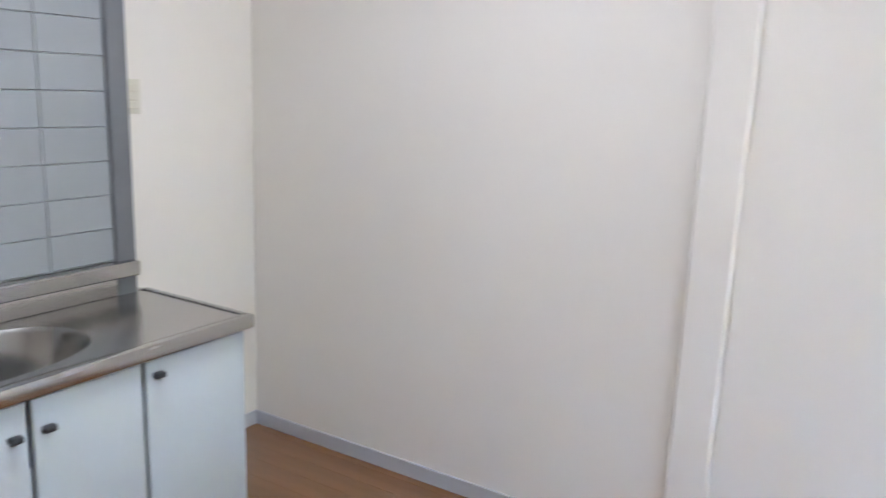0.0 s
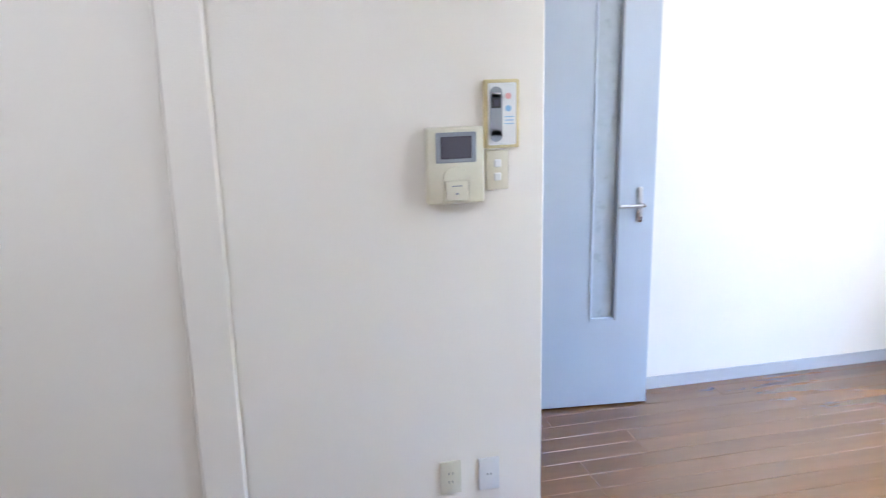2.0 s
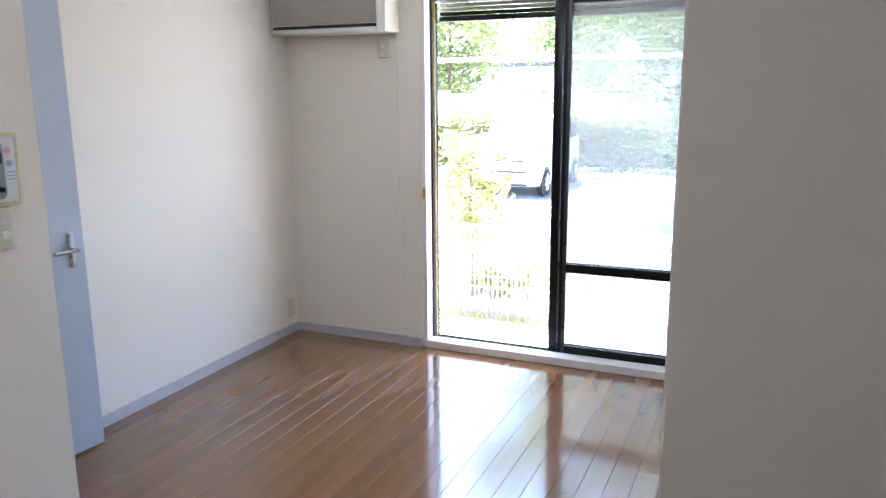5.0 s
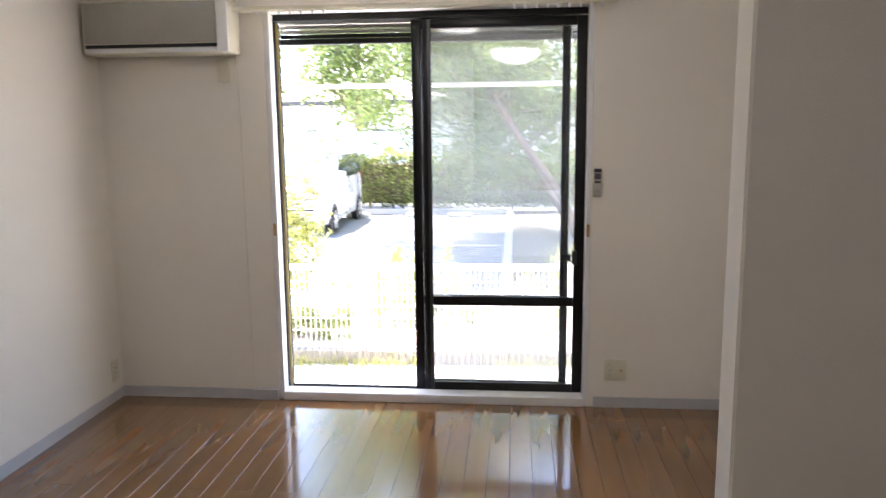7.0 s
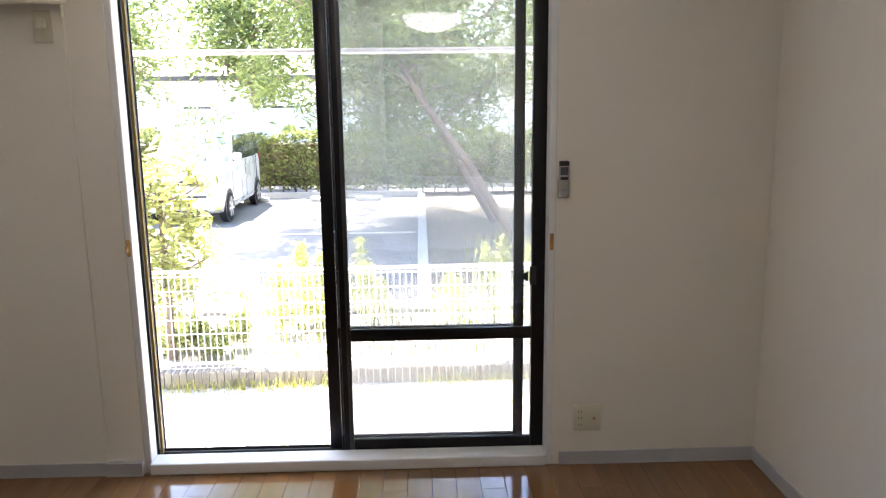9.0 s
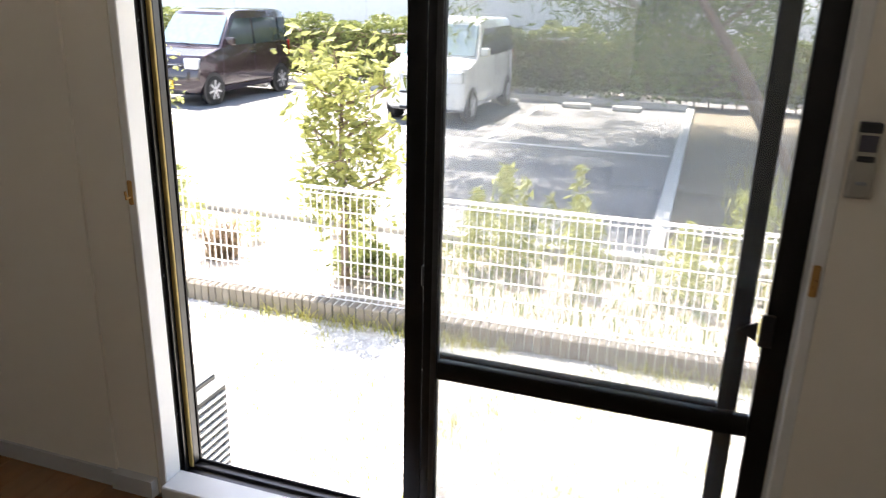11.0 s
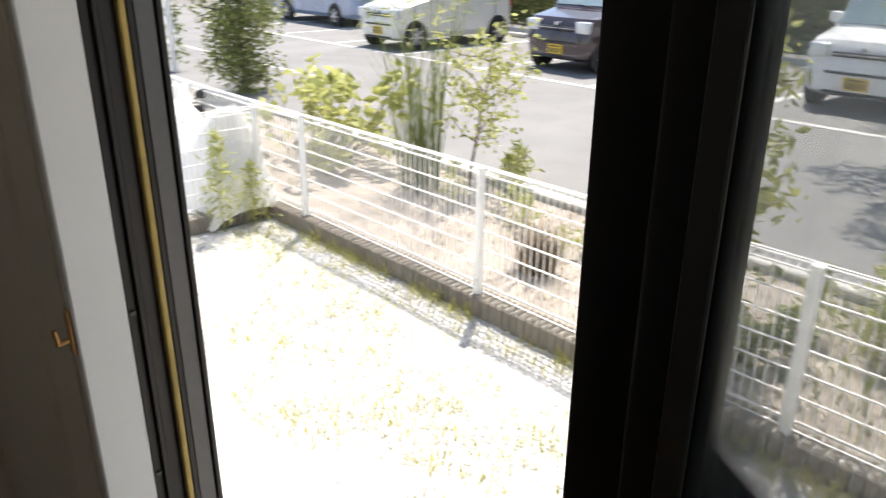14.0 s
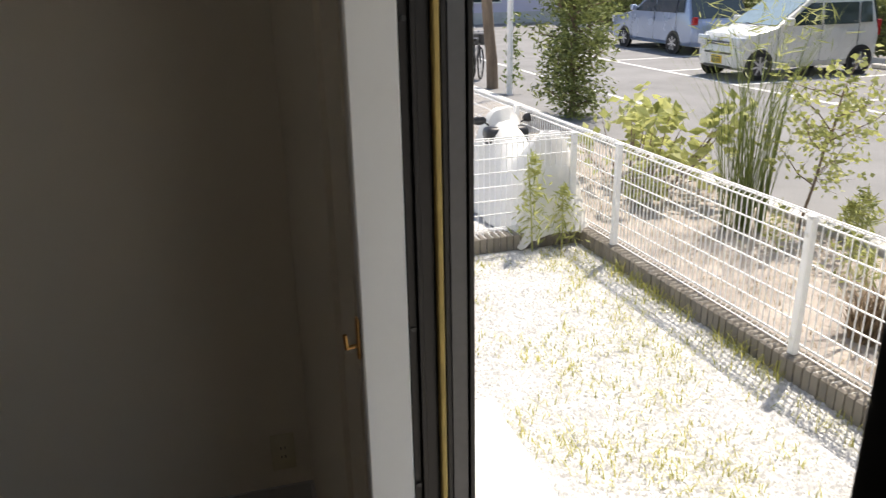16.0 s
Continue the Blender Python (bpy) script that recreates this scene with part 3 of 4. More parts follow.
boxpart("door_pane", (g0, g1, -DT * 0.6, -DT * 0.4, gz0, gz1), frosted, dr, 0, "frosted glass strip")
for a, b2 in ((g0 - 0.012, g0), (g1, g1 + 0.012)):
    boxpart("bead", (a, b2, -DT - 0.004, -DT, gz0 - 0.012, gz1 + 0.012), grey_plastic if a > 0.55 else door_paint, dr, 0.001)
boxpart("bead", (g0, g1, -DT - 0.004, -DT, gz0 - 0.012, gz0), door_paint, dr, 0.001)
hd = boxpart("door_handle", (0.708, 0.732, -DT - 0.008, -DT, 0.855, 1.01), chrome, dr, 0.003, "brushed steel lever on a slim plate", 2)
bm = bmesh.new()
rod(bm, (0.72, -DT - 0.004, 0.935), (0.72, -DT - 0.045, 0.935), 0.009, sides=12)
rod(bm, (0.727, -DT - 0.045, 0.935), (0.61, -DT - 0.045, 0.935), 0.008, sides=12)
part("lever", bm, chrome, hd, smooth=True)
boxpart("floor_seal", (0.0, DW, -DT * 0.7, -DT * 0.3, -0.006, 0.0), dark_plastic, dr)

# ---- kitchen ----
XB, CF, CE = -1.975, -1.515, 2.0       # tiled wall, worktop front, worktop end
kt = tagged(new("wall_kitchen_tiles"), "white tiled wall behind the sink with a grey edge strip", kind="structure")
boxpart("backing", (KX, XB - 0.006, SOUTH, 1.90, 0.0, CEIL), grout, kt)
boxpart("edge_strip", (KX, XB + 0.012, 1.90, 1.965, 0.80, CEIL), strip_grey, kt, 0.003, "grey edge strip")
boxpart("ledge", (XB - 0.005, XB + 0.045, 0.6, 1.955, 0.90, 0.945), stainless, kt, 0.004, "brushed metal ledge")
wt = base("worktop", (CF, CE, 0.84), "stainless steel sink worktop with a round-ended bowl", "worktop")
bm = bmesh.new()
# a top with an oval bowl
cy, cx, ry, rx, n = -0.74, -0.235, 0.37, 0.185, 48
ring = [(cx + rx * math.copysign(abs(math.cos(a)) ** 0.8, math.cos(a)), cy + ry * math.copysign(abs(math.sin(a)) ** 0.75, math.sin(a))) for a in [2 * math.pi * i / n for i in range(n)]]
outer = []
x0, x1, y0, y1 = XB - CF, 0.0, -2.6, 0.0
for px, py in ring:
    dx, dy = px - cx, py - cy
    s = min(((x1 if dx > 0 else x0) - cx) / dx if abs(dx) > 1e-6 else 9e9, ((y1 if dy > 0 else y0) - cy) / dy if abs(dy) > 1e-6 else 9e9)
    outer.append((cx + dx * s, cy + dy * s))
vo = [bm.verts.new((x, y, 0)) for x, y in outer]
vi = [bm.verts.new((x, y, 0)) for x, y in ring]
levels = [(0.97, -0.012), (0.93, -0.10), (0.86, -0.16), (0.6, -0.175), (0.08, -0.18)]
rings = [vi] + [[bm.verts.new((cx + (x - cx) * s, cy + (y - cy) * s, z)) for x, y in ring] for s, z in levels]
for i in range(n):
    j = (i + 1) % n
    bm.faces.new((vo[i], vo[j], vi[j], vi[i]))
    for a, b in zip(rings, rings[1:]):
        bm.faces.new((a[i], a[j], b[j], b[i]))
bm.faces.new(rings[-1])
bmesh.ops.recalc_face_normals(bm, faces=bm.faces)
part("top", bm, stainless, wt, smooth=True)
boxpart("front_edge", (-0.02, 0.012, -2.6, 0.006, -0.035, 0.004), stainless, wt, 0.004, "", 2)
boxpart("end_edge", (x0, -0.02, -0.012, 0.006, -0.035, 0.004), stainless, wt, 0.003, "", 2)
boxpart("corner_infill", (x0, -0.02, -0.06, -0.012, -0.02, -0.004), stainless, wt)
boxpart("back_splash", (x0 + 0.0, x0 + 0.012, -2.6, -0.105, 0.0, 0.062), stainless, wt, 0.003, "", 2)
bm = bmesh.new()
rod(bm, (cx, cy, -0.178), (cx, cy, -0.165), 0.055, 0.05, 24)
part("drain", bm, dark_plastic, wt, smooth=True)
boxpart("return_panel", (KX - CF, x0, -0.10, 0.0, -0.035, 0.0), stainless, wt, 0.003)


def sink_cabinet(y0, y1, knob_side, label, end=False):
    c = base("sink_cabinet", (CF, (y0 + y1) / 2, 0), label, "cabinet", "sink cabinets")
    w = (y1 - y0) / 2
    boxpart("body", (XB - CF + 0.02, -0.03, -w + 0.001, w - 0.001, 0.0, 0.80 if end else 0.63), cabinet_paint, c)
    d = boxpart("cabinet_door", (-0.028, -0.008, -w + 0.004, w - 0.004 - (0.0 if not end else 0.012), 0.08, 0.795), cabinet_paint, c, 0.003, "", 2)
    ky = (-w + 0.035) if knob_side < 0 else (w - 0.035)
    boxpart("knob", (-0.008, 0.014, ky - 0.014, ky + 0.014, 0.75 if end else 0.715, 0.765 if end else 0.73), dark_plastic, d, 0.004, "small dark metal knob", 2)
    return c


sink_cabinet(1.655, 2.0, -1, "pale blue-white sink cabinet at the worktop end", True)
sink_cabinet(1.365, 1.65, -1, "pale blue-white sink cabinet under the bowl")
sink_cabinet(1.075, 1.36, 1, "pale blue-white sink cabinet under the bowl")
sink_cabinet(0.6, 1.07, 1, "pale blue-white sink cabinet")
sink_cabinet(-0.6, 0.595, 1, "pale blue-white base cabinet")

# ---- outdoor ground ----
GL, GP = -0.695, -0.59         # lawn, car park
structure("ground", soil_mat, (-260, 260, -260, 260, GL - 0.3, GL - 0.06), label="bare ground to the horizon")
structure("lawn", gravel_mat, (XW + 0.2, 6.08, -9, 7.40, GL - 0.06, GL), label="sunlit pale gravel with thin grass")
structure("side_yard", gravel_mat, (-2.3, 5.98, 7.52, 30, GL - 0.06, GL), label="pale gravel yard behind the fence")
structure("planting_bed", soil_mat, (6.08, 7.86, -9, 30, GL - 0.06, GP - 0.02), label="dry earth bed with litter")
structure("side_garden", shaded_earth, (8.0, 17.95, -9, 1.50, GL - 0.06, GP + 0.02), label="earth garden with tree shade put into its dark colour")
structure("pavement", concrete, (XW + 0.2, 4.26, -8, 5.03, GL - 0.05, GL + 0.05), label="white concrete strip along the house")
structure("car_park", asphalt, (8.0, 17.95, 1.64, 60, GL - 0.06, GP), (17.95, 20.0, -9, 60, GL - 0.06, GP - 0.03), label="worn grey asphalt car park")


# ---- the mesh fence ----
FZ0, FZ1, SKEW = -0.555, 0.265, 1.35       # fence foot and top, its turn from the house line


def wire_panel(name, length, parent, at):
    """Welded wire: uprights, level wires and folded edges at top and foot, along local +y."""
    v, f = [], []

    def bar(a, b, r):
        a, b = np.array(a, float), np.array(b, float)
        d = (b - a) / np.linalg.norm(b - a)
        s = np.cross(d, [1.0, 0.3, 0.2])
        s /= np.linalg.norm(s)
        u = np.cross(d, s)
        k = len(v)
        for p in (a, b):
            for q in ((1, 1), (-1, 1), (-1, -1), (1, -1)):
                v.append((p + r * (q[0] * s + q[1] * u)).tolist())
        for i in range(4):
            j = (i + 1) % 4
            f.append((k + i, k + j, k + 4 + j, k + 4 + i))
    H = FZ1 - FZ0
    n = int(length / 0.05)
    for i in range(n + 1):
        y = i * length / n
        bar((0, y, 0.05), (0, y, H - 0.05), 0.0031)
        for z0, z1 in ((0.05, 0.0), (H - 0.05, H)):
            bar((0, y, z0), (0.03, y, (z0 + z1) / 2), 0.0031)
            bar((0.03, y, (z0 + z1) / 2), (0, y, z1), 0.0031)
    for x, z in [(0, 0.0), (0.03, 0.025), (0, 0.05), (0, H - 0.05), (0.03, H - 0.025), (0, H)] + [(0.004, 0.05 + (H - 0.1) * k / 6) for k in range(1, 6)]:
        bar((x, 0, z), (x, length, z), 0.0040)
    ob = quads(name, fence_white, v, f)
    ob.parent = parent
    ob.location = at
    return ob


def fence_post(parent, x, y, z0, z1):
    bm = bmesh.new()
    box(bm, x - 0.024, x + 0.024, y - 0.024, y + 0.024, z0, z1, 0.006)
    p = part("post", bm, fence_white, parent)
    boxpart("cap", (x - 0.027, x + 0.027, y - 0.027, y + 0.027, z1, z1 + 0.012), fence_white, p, 0.004)
    for z in (z0 + 0.12, z1 - 0.1):
        boxpart("clamp", (x - 0.034, x - 0.02, y - 0.012, y + 0.012, z - 0.012, z + 0.012), white_plastic, p, 0.003)


fence = base("mesh_fence", (6.185, 0.01, FZ0), "white welded wire mesh fence on a low kerb", "fence", turn=SKEW)
posts = [-7.09 + 2 * i for i in range(8)] + [8.91, 10.91, 12.91, 14.91, 16.91]
for yy in posts:
    fence_post(fence, -0.03, yy, -0.02, FZ1 - FZ0 - 0.01)
for a, b in zip(posts, posts[1:]):
    wire_panel("wire_panel", b - a, fence, (0.0, a, 0.0))
fence2 = base("mesh_fence", (5.89, 7.49, FZ0), "white welded wire mesh fence across the yard", "fence", turn=90 + SKEW)
fence_post(fence2, 0.0, 0.0, -0.02, FZ1 - FZ0 - 0.02)
fence_post(fence2, 0.0, 2.0, -0.02, FZ1 - FZ0 - 0.02)
wire_panel("wire_panel", 2.0, fence2, (0.03, 0.0, -0.01))
wire_panel("wire_panel", 0.55, fence2, (0.03, 2.0, -0.01))
rk = base("bike_rack", (7.2, 15.6, GP - 0.02), "white tubular hoop rack by the fence", "rack")
for i in range(2):
    bm = bmesh.new()
    pts = [(0, i * 0.5, 0), (0, i * 0.5, 0.62)] + [(-0.22 + 0.22 * math.cos(a), i * 0.5, 0.62 + 0.22 * math.sin(a)) for a in (0.4, 0.8, 1.2, 1.57, 2.0, 2.4, 2.8, 3.14)] + [(-0.44, i * 0.5, 0)]
    for a, b in zip(pts, pts[1:]):
        rod(bm, a, b, 0.02)
    part("hoop", bm, fence_white, rk, smooth=True)

# ---- things by the outside wall ----
od = base("outdoor_unit", (3.595, 3.29, GL + 0.05), "cream outdoor air-conditioner unit on plastic feet", "air conditioner")
for yy in (-0.28, 0.28):
    boxpart("foot", (-0.16, 0.16, yy - 0.04, yy + 0.04, 0.0, 0.26), dark_plastic, od, 0.01)
boxpart("casing", (-0.15, 0.15, -0.39, 0.39, 0.26, 0.905), white_plastic, od, 0.008, "", 2)
boxpart("lid", (-0.157, 0.157, -0.397, 0.397, 0.905, 0.925), white_plastic, od, 0.006, "", 2)
boxpart("side_grip", (-0.05, 0.07, -0.394, -0.388, 0.81, 0.83), dark_plastic, od, 0.004)
for i in range(13):
    boxpart("louvre", (-0.10, 0.12, -0.399, -0.387, 0.34 + i * 0.032, 0.352 + i * 0.032), white_plastic, od)
boxpart("intake", (-0.11, 0.13, -0.3915, -0.3885, 0.33, 0.755), dark_plastic, od)
lp = base("laundry_pole", (3.95, 1.9, 1.815), "white laundry pole hung under the balcony", "pole")
bm = bmesh.new()
rod(bm, (0, -2.2, 0), (0, 2.0, 0.0), 0.014, sides=12)
part("pole", bm, fence_white, lp, smooth=True)
for yy in (-1.9, 1.75):
    bm = bmesh.new()
    rod(bm, (0, yy, 0.665), (0, yy, -0.02), 0.009)
    rod(bm, (-0.03, yy, -0.02), (0.03, yy, -0.02), 0.009)
    part("hanger", bm, chrome, lp, smooth=True)


# ---- parked cars ----
def car(name, at, turn, label, paint, L, W, H, roof, wheelbase, plate, bonnet_z, group="parked cars", boxy=True):
    """Nose towards local -x, origin at the middle of the ground plan. roof: x of windscreen foot, roof front, roof rear, tail top."""
    c = base(name, at, label, "car", group, turn)
    hx = L / 2
    ws, rf, rr, tt = roof
    prof = [(-hx + 0.02, 0.26), (-hx, 0.42), (-hx + 0.04, bonnet_z - 0.18), (-hx + 0.14, bonnet_z - 0.06), (ws, bonnet_z + 0.06), (rf, H - 0.06), (rf + 0.25, H), (rr - 0.3, H),
            (rr, H - 0.05), (tt, H * 0.55), (hx, 0.75), (hx - 0.01, 0.35), (hx - 0.12, 0.22), (-hx + 0.12, 0.2)]
    belt = bonnet_z + 0.05

    def half(z):
        k = max(0.0, (z - belt) / (H - belt))
        return W / 2 * (1 - 0.13 * k ** 1.2) * (0.95 if z < 0.3 else 1.0)
    cxm, czm = 0.0, H * 0.5
    bm = bmesh.new()
    rows = []
    for s, inset in ((-1, 0.17), (-0.975, 0.08), (-0.88, 0.025), (-0.6, 0.0), (0.6, 0.0), (0.88, 0.025), (0.975, 0.08), (1, 0.17)):
        rows.append([bm.verts.new((x * (1 - inset * 0.5), s * half(z), z + (czm - z) * inset * 0.3)) for x, z in prof])
    n = len(prof)
    for a, b in zip(rows, rows[1:]):
        for i in range(n):
            bm.faces.new((a[i], a[(i + 1) % n], b[(i + 1) % n], b[i]))
    bm.faces.new(rows[0]), bm.faces.new(rows[-1])
    bmesh.ops.recalc_face_normals(bm, faces=bm.faces)
    part("body", bm, paint, c, smooth=True)

    def slab(nm, pts, mat, y, th, side, parent=c):
        """A polygon in x, z that follows the leaning side."""
        b = bmesh.new()
        lo = [b.verts.new((x, side * (half(z) - 0.008), z)) for x, z in pts]
        hi = [b.verts.new((x, side * (half(z) + th), z)) for x, z in pts]
        b.faces.new(lo), b.faces.new(hi)
        for i in range(len(pts)):
            b.faces.new((lo[i], lo[(i + 1) % len(pts)], hi[(i + 1) % len(pts)], hi[i]))
        bmesh.ops.recalc_face_normals(b, faces=b.faces)
        return part(nm, b, mat, parent)

    zt = H - 0.17
    kx = (rf - ws) / (H - 0.06 - bonnet_z - 0.06)
    mid = ws + (rr - ws) * 0.47
    fx = lambda z: ws + 0.16 + kx * (z - belt)
    for side in (-1, 1):
        slab("side_window", [(fx(belt + 0.04), belt + 0.04), (mid - 0.03, belt + 0.04), (mid - 0.03, zt), (fx(zt), zt)], car_glass, 0, 0.004, side)
        slab("side_window", [(mid + 0.03, belt + 0.04), (rr - 0.42, belt + 0.04), (rr - 0.42, zt), (mid + 0.03, zt)], car_glass, 0, 0.004, side)
        slab("side_window", [(rr - 0.36, belt + 0.06), (rr - 0.06, belt + 0.06), (rr - 0.10, zt), (rr - 0.36, zt)], car_glass, 0, 0.004, side)
        for xs in (ws + 0.1, mid, rr - 0.38):
            slab("door_seam", [(xs - 0.004, 0.34), (xs + 0.004, 0.34), (xs + 0.004, belt + 0.02), (xs - 0.004, belt + 0.02)], dark_plastic, 0, 0.002, side)
        slab("sill_strip", [(-wheelbase / 2 + 0.34, 0.25), (wheelbase / 2 - 0.34, 0.25), (wheelbase / 2 - 0.34, 0.33), (-wheelbase / 2 + 0.34, 0.33)], paint, 0, 0.012, side)
        for xs in (mid - 0.16, mid + 0.62):
            slab("door_handle", [(xs, belt - 0.13), (xs + 0.16, belt - 0.13), (xs + 0.16, belt - 0.10), (xs, belt - 0.10)], paint if paint is not paint_plum else chrome, 0, 0.02, side)
        m = boxpart("mirror", (ws + 0.2, ws + 0.34, side * (W / 2 - 0.01), side * (W / 2 + 0.15), belt + 0.05, belt + 0.2), paint, c, 0.03, "", 3)
        b = bmesh.new()
        box(b, -hx - 0.012, -hx + 0.16, side * W * 0.29, side * (W / 2 - 0.03), bonnet_z - 0.30, bonnet_z - 0.10, 0.035, 3)
        part("headlight", b, lamp_clear, c, "clear headlamp", True)
        boxpart("tail_light", (hx - 0.09, hx - 0.0, side * (W / 2 - 0.17), side * (W / 2 - 0.02), 0.78, 1.1 if boxy else 0.98), lamp_red, c, 0.02, "red lamp", 2)
        for xw in (-wheelbase / 2, wheelbase / 2):
            arch = bmesh.new()
            bmesh.ops.create_cone(arch, cap_ends=True, segments=28, radius1=0.325, radius2=0.325, depth=0.01, matrix=pose(xw, side * (W / 2 - 0.001), 0.29, 90, 0, 0))
            part("wheel_arch", arch, dark_plastic, c)
            t = bmesh.new()
            bmesh.ops.create_cone(t, cap_ends=True, segments=28, radius1=0.285, radius2=0.285, depth=0.16, matrix=pose(xw, side * (W / 2 - 0.065), 0.285, 90, 0, 0))
            bmesh.ops.bevel(t, geom=[e for e in t.edges if e.calc_face_angle(0) > 1], offset=0.025, segments=2, affect="EDGES")
            w = part("wheel", t, tyre_rubber, c, "black tyre", True)
            r = bmesh.new()
            bmesh.ops.create_cone(r, cap_ends=True, segments=24, radius1=0.19, radius2=0.19, depth=0.012, matrix=pose(xw, side * (W / 2 + 0.017), 0.285, 90, 0, 0))
            rim = part("rim", r, rail_grey, w)
            r = bmesh.new()
            for k in range(7):
                a = 2 * math.pi * k / 7
                box(r, -0.018, 0.018, -0.008, 0.008, 0.03, 0.185)
                bmesh.ops.transform(r, matrix=pose(xw, side * (W / 2 + 0.026), 0.285) @ pose(0, 0, 0, 0, math.degrees(a), 0), verts=r.verts[-8:])
            bmesh.ops.create_cone(r, cap_ends=True, segments=16, radius1=0.05, radius2=0.05, depth=0.02, matrix=pose(xw, side * (W / 2 + 0.026), 0.285, 90, 0, 0))
            part("spokes", r, wheel_silver, w, "silver spokes")
    # windscreen and rear window follow the body's slope
    for nm, (xa, za), (xb, zb), o, mat in (("windscreen", (ws, bonnet_z + 0.06), (rf, H - 0.06), -1, shield_glass), ("rear_window", (tt, H * 0.55), (rr, H - 0.05), 1, car_glass)):
        b = bmesh.new()
        q = []
        for k, inw in ((0.08, 0.93), (0.9, 0.93)):
            x, z = xa + (xb - xa) * k, za + (zb - za) * k
            q.append([(x + o * 0.008, s * half(z) * inw, z + 0.006) for s in (-1, 1)])
        ring = [q[0][0], q[0][1], q[1][1], q[1][0]]
        up = [b.verts.new(p) for p in ring]
        dn = [b.verts.new((p[0] - o * 0.02, p[1], p[2] - 0.012)) for p in ring]
        b.faces.new(up), b.faces.new(dn)
        for i in range(4):
            b.faces.new((up[i], up[(i + 1) % 4], dn[(i + 1) % 4], dn[i]))
        bmesh.ops.recalc_face_normals(b, faces=b.faces)
        part(nm, b, mat, c)
    boxpart("grille", (-hx - 0.006, -hx + 0.05, -W * 0.26, W * 0.26, bonnet_z - 0.27, bonnet_z - 0.2), dark_plastic, c, 0.012)
    boxpart("grille_bar", (-hx - 0.014, -hx + 0.04, -W * 0.27, W * 0.27, bonnet_z - 0.24, bonnet_z - 0.225), chrome, c, 0.004)
    boxpart("emblem", (-hx - 0.012, -hx + 0.09, -0.045, 0.045, bonnet_z - 0.19, bonnet_z - 0.13), chrome, c, 0.012)
    boxpart("lower_intake", (-hx - 0.008, -hx + 0.05, -W * 0.3, W * 0.3, 0.50, 0.54), dark_plastic, c, 0.012)
    boxpart("lower_intake", (-hx - 0.004, -hx + 0.05, -W * 0.3, W * 0.3, 0.235, 0.28), dark_plastic, c, 0.012)
    pl = boxpart("number_plate", (-hx - 0.018, -hx + 0.03, -0.165, 0.165, 0.31, 0.475), plate, c, 0.004, "yellow number plate" if plate is plate_yellow else "white number plate")
    for y0, y1, z0, z1 in ((-0.13, 0.13, 0.43, 0.455), (-0.14, -0.10, 0.34, 0.41), (-0.07, -0.02, 0.33, 0.41), (0.01, 0.06, 0.33, 0.41), (0.08, 0.13, 0.33, 0.41)):
        boxpart("bar", (-hx - 0.0205, -hx - 0.0175, y0, y1, z0, z1), plate_ink, pl)
    boxpart("number_plate", (hx - 0.03, hx + 0.008, -0.165, 0.165, 0.62, 0.785), plate, c, 0.004)
    b = bmesh.new()
    rod(b, (ws - 0.02, -0.3, bonnet_z + 0.085), (ws + 0.06, 0.25, bonnet_z + 0.13), 0.008)
    part("wiper", b, dark_plastic, c)
    return c


KEI = dict(L=3.4, W=1.475, wheelbase=2.46)
car("parked_car", (15.33, 10.98, GP), 0, "dark plum tall kei wagon with a yellow number plate", paint_plum, H=1.75, roof=(-0.98, -0.42, 1.62, 1.69), plate=plate_yellow, bonnet_z=0.99, **KEI)
car("parked_car", (15.6, 5.9, GP), 0, "white tall kei wagon with a yellow number plate", paint_white, H=1.74, roof=(-1.0, -0.5, 1.62, 1.69), plate=plate_yellow, bonnet_z=1.0, **KEI)
car("parked_car", (14.75, 15.55, GP), 0, "pearl white rounded kei hatchback", paint_pearl, H=1.63, roof=(-0.95, -0.1, 1.5, 1.68), plate=plate_yellow, bonnet_z=0.95, **KEI)
car("parked_car", (15.95, 21.6, GP), -90, "silver-blue family hatchback seen from behind", paint_blue, L=4.3, W=1.78, wheelbase=2.6, H=1.6, roof=(-1.0, -0.15, 1.75, 2.08), plate=plate_white, bonnet_z=0.98, boxy=False)
car("parked_car", (21.2, 23.6, GP - 0.03), 0, "silver-blue saloon parked beyond", paint_blue, L=4.2, W=1.7, wheelbase=2.55, H=1.5, roof=(-1.0, -0.2, 1.3, 1.95), plate=plate_white, bonnet_z=0.95, boxy=False)

lines = tagged(new("road_marking"), "worn white parking bay lines", kind="structure")
for i in range(8):
    y = 4.5 + 2.5 * i
    boxpart("line", (12.85, 17.1, y - 0.06, y + 0.06, GP, GP + 0.004), road_paint, lines)
boxpart("line", (12.73, 12.85, 1.7, 24, GP, GP + 0.0045), road_paint, lines)
boxpart("line", (9.9, 10.0, 12.5, 30, GP, GP + 0.0045), road_paint, lines)
for i in range(9):
    for dy in (-0.5, 0.5):
        y = 3.27 + 2.5 * i + dy
        w = base("wheel_stop", (17.15, y, GP), "grey concrete wheel stop in a parking bay", "wheel stop", "wheel stops")
        bm = bmesh.new()
        box(bm, -0.07, 0.07, -0.29, 0.29, 0, 0.11, 0.025)
        part("block", bm, concrete, w)
edge = structure("kerb_side", concrete, (8.1, 17.85, 1.50, 1.64, GL, GP + 0.09), label="pale concrete edging of the car park")
edge2 = structure("kerb_hedge", concrete, (17.85, 17.97, 1.64, 40, GL, GP + 0.12), label="concrete edging below the hedge")


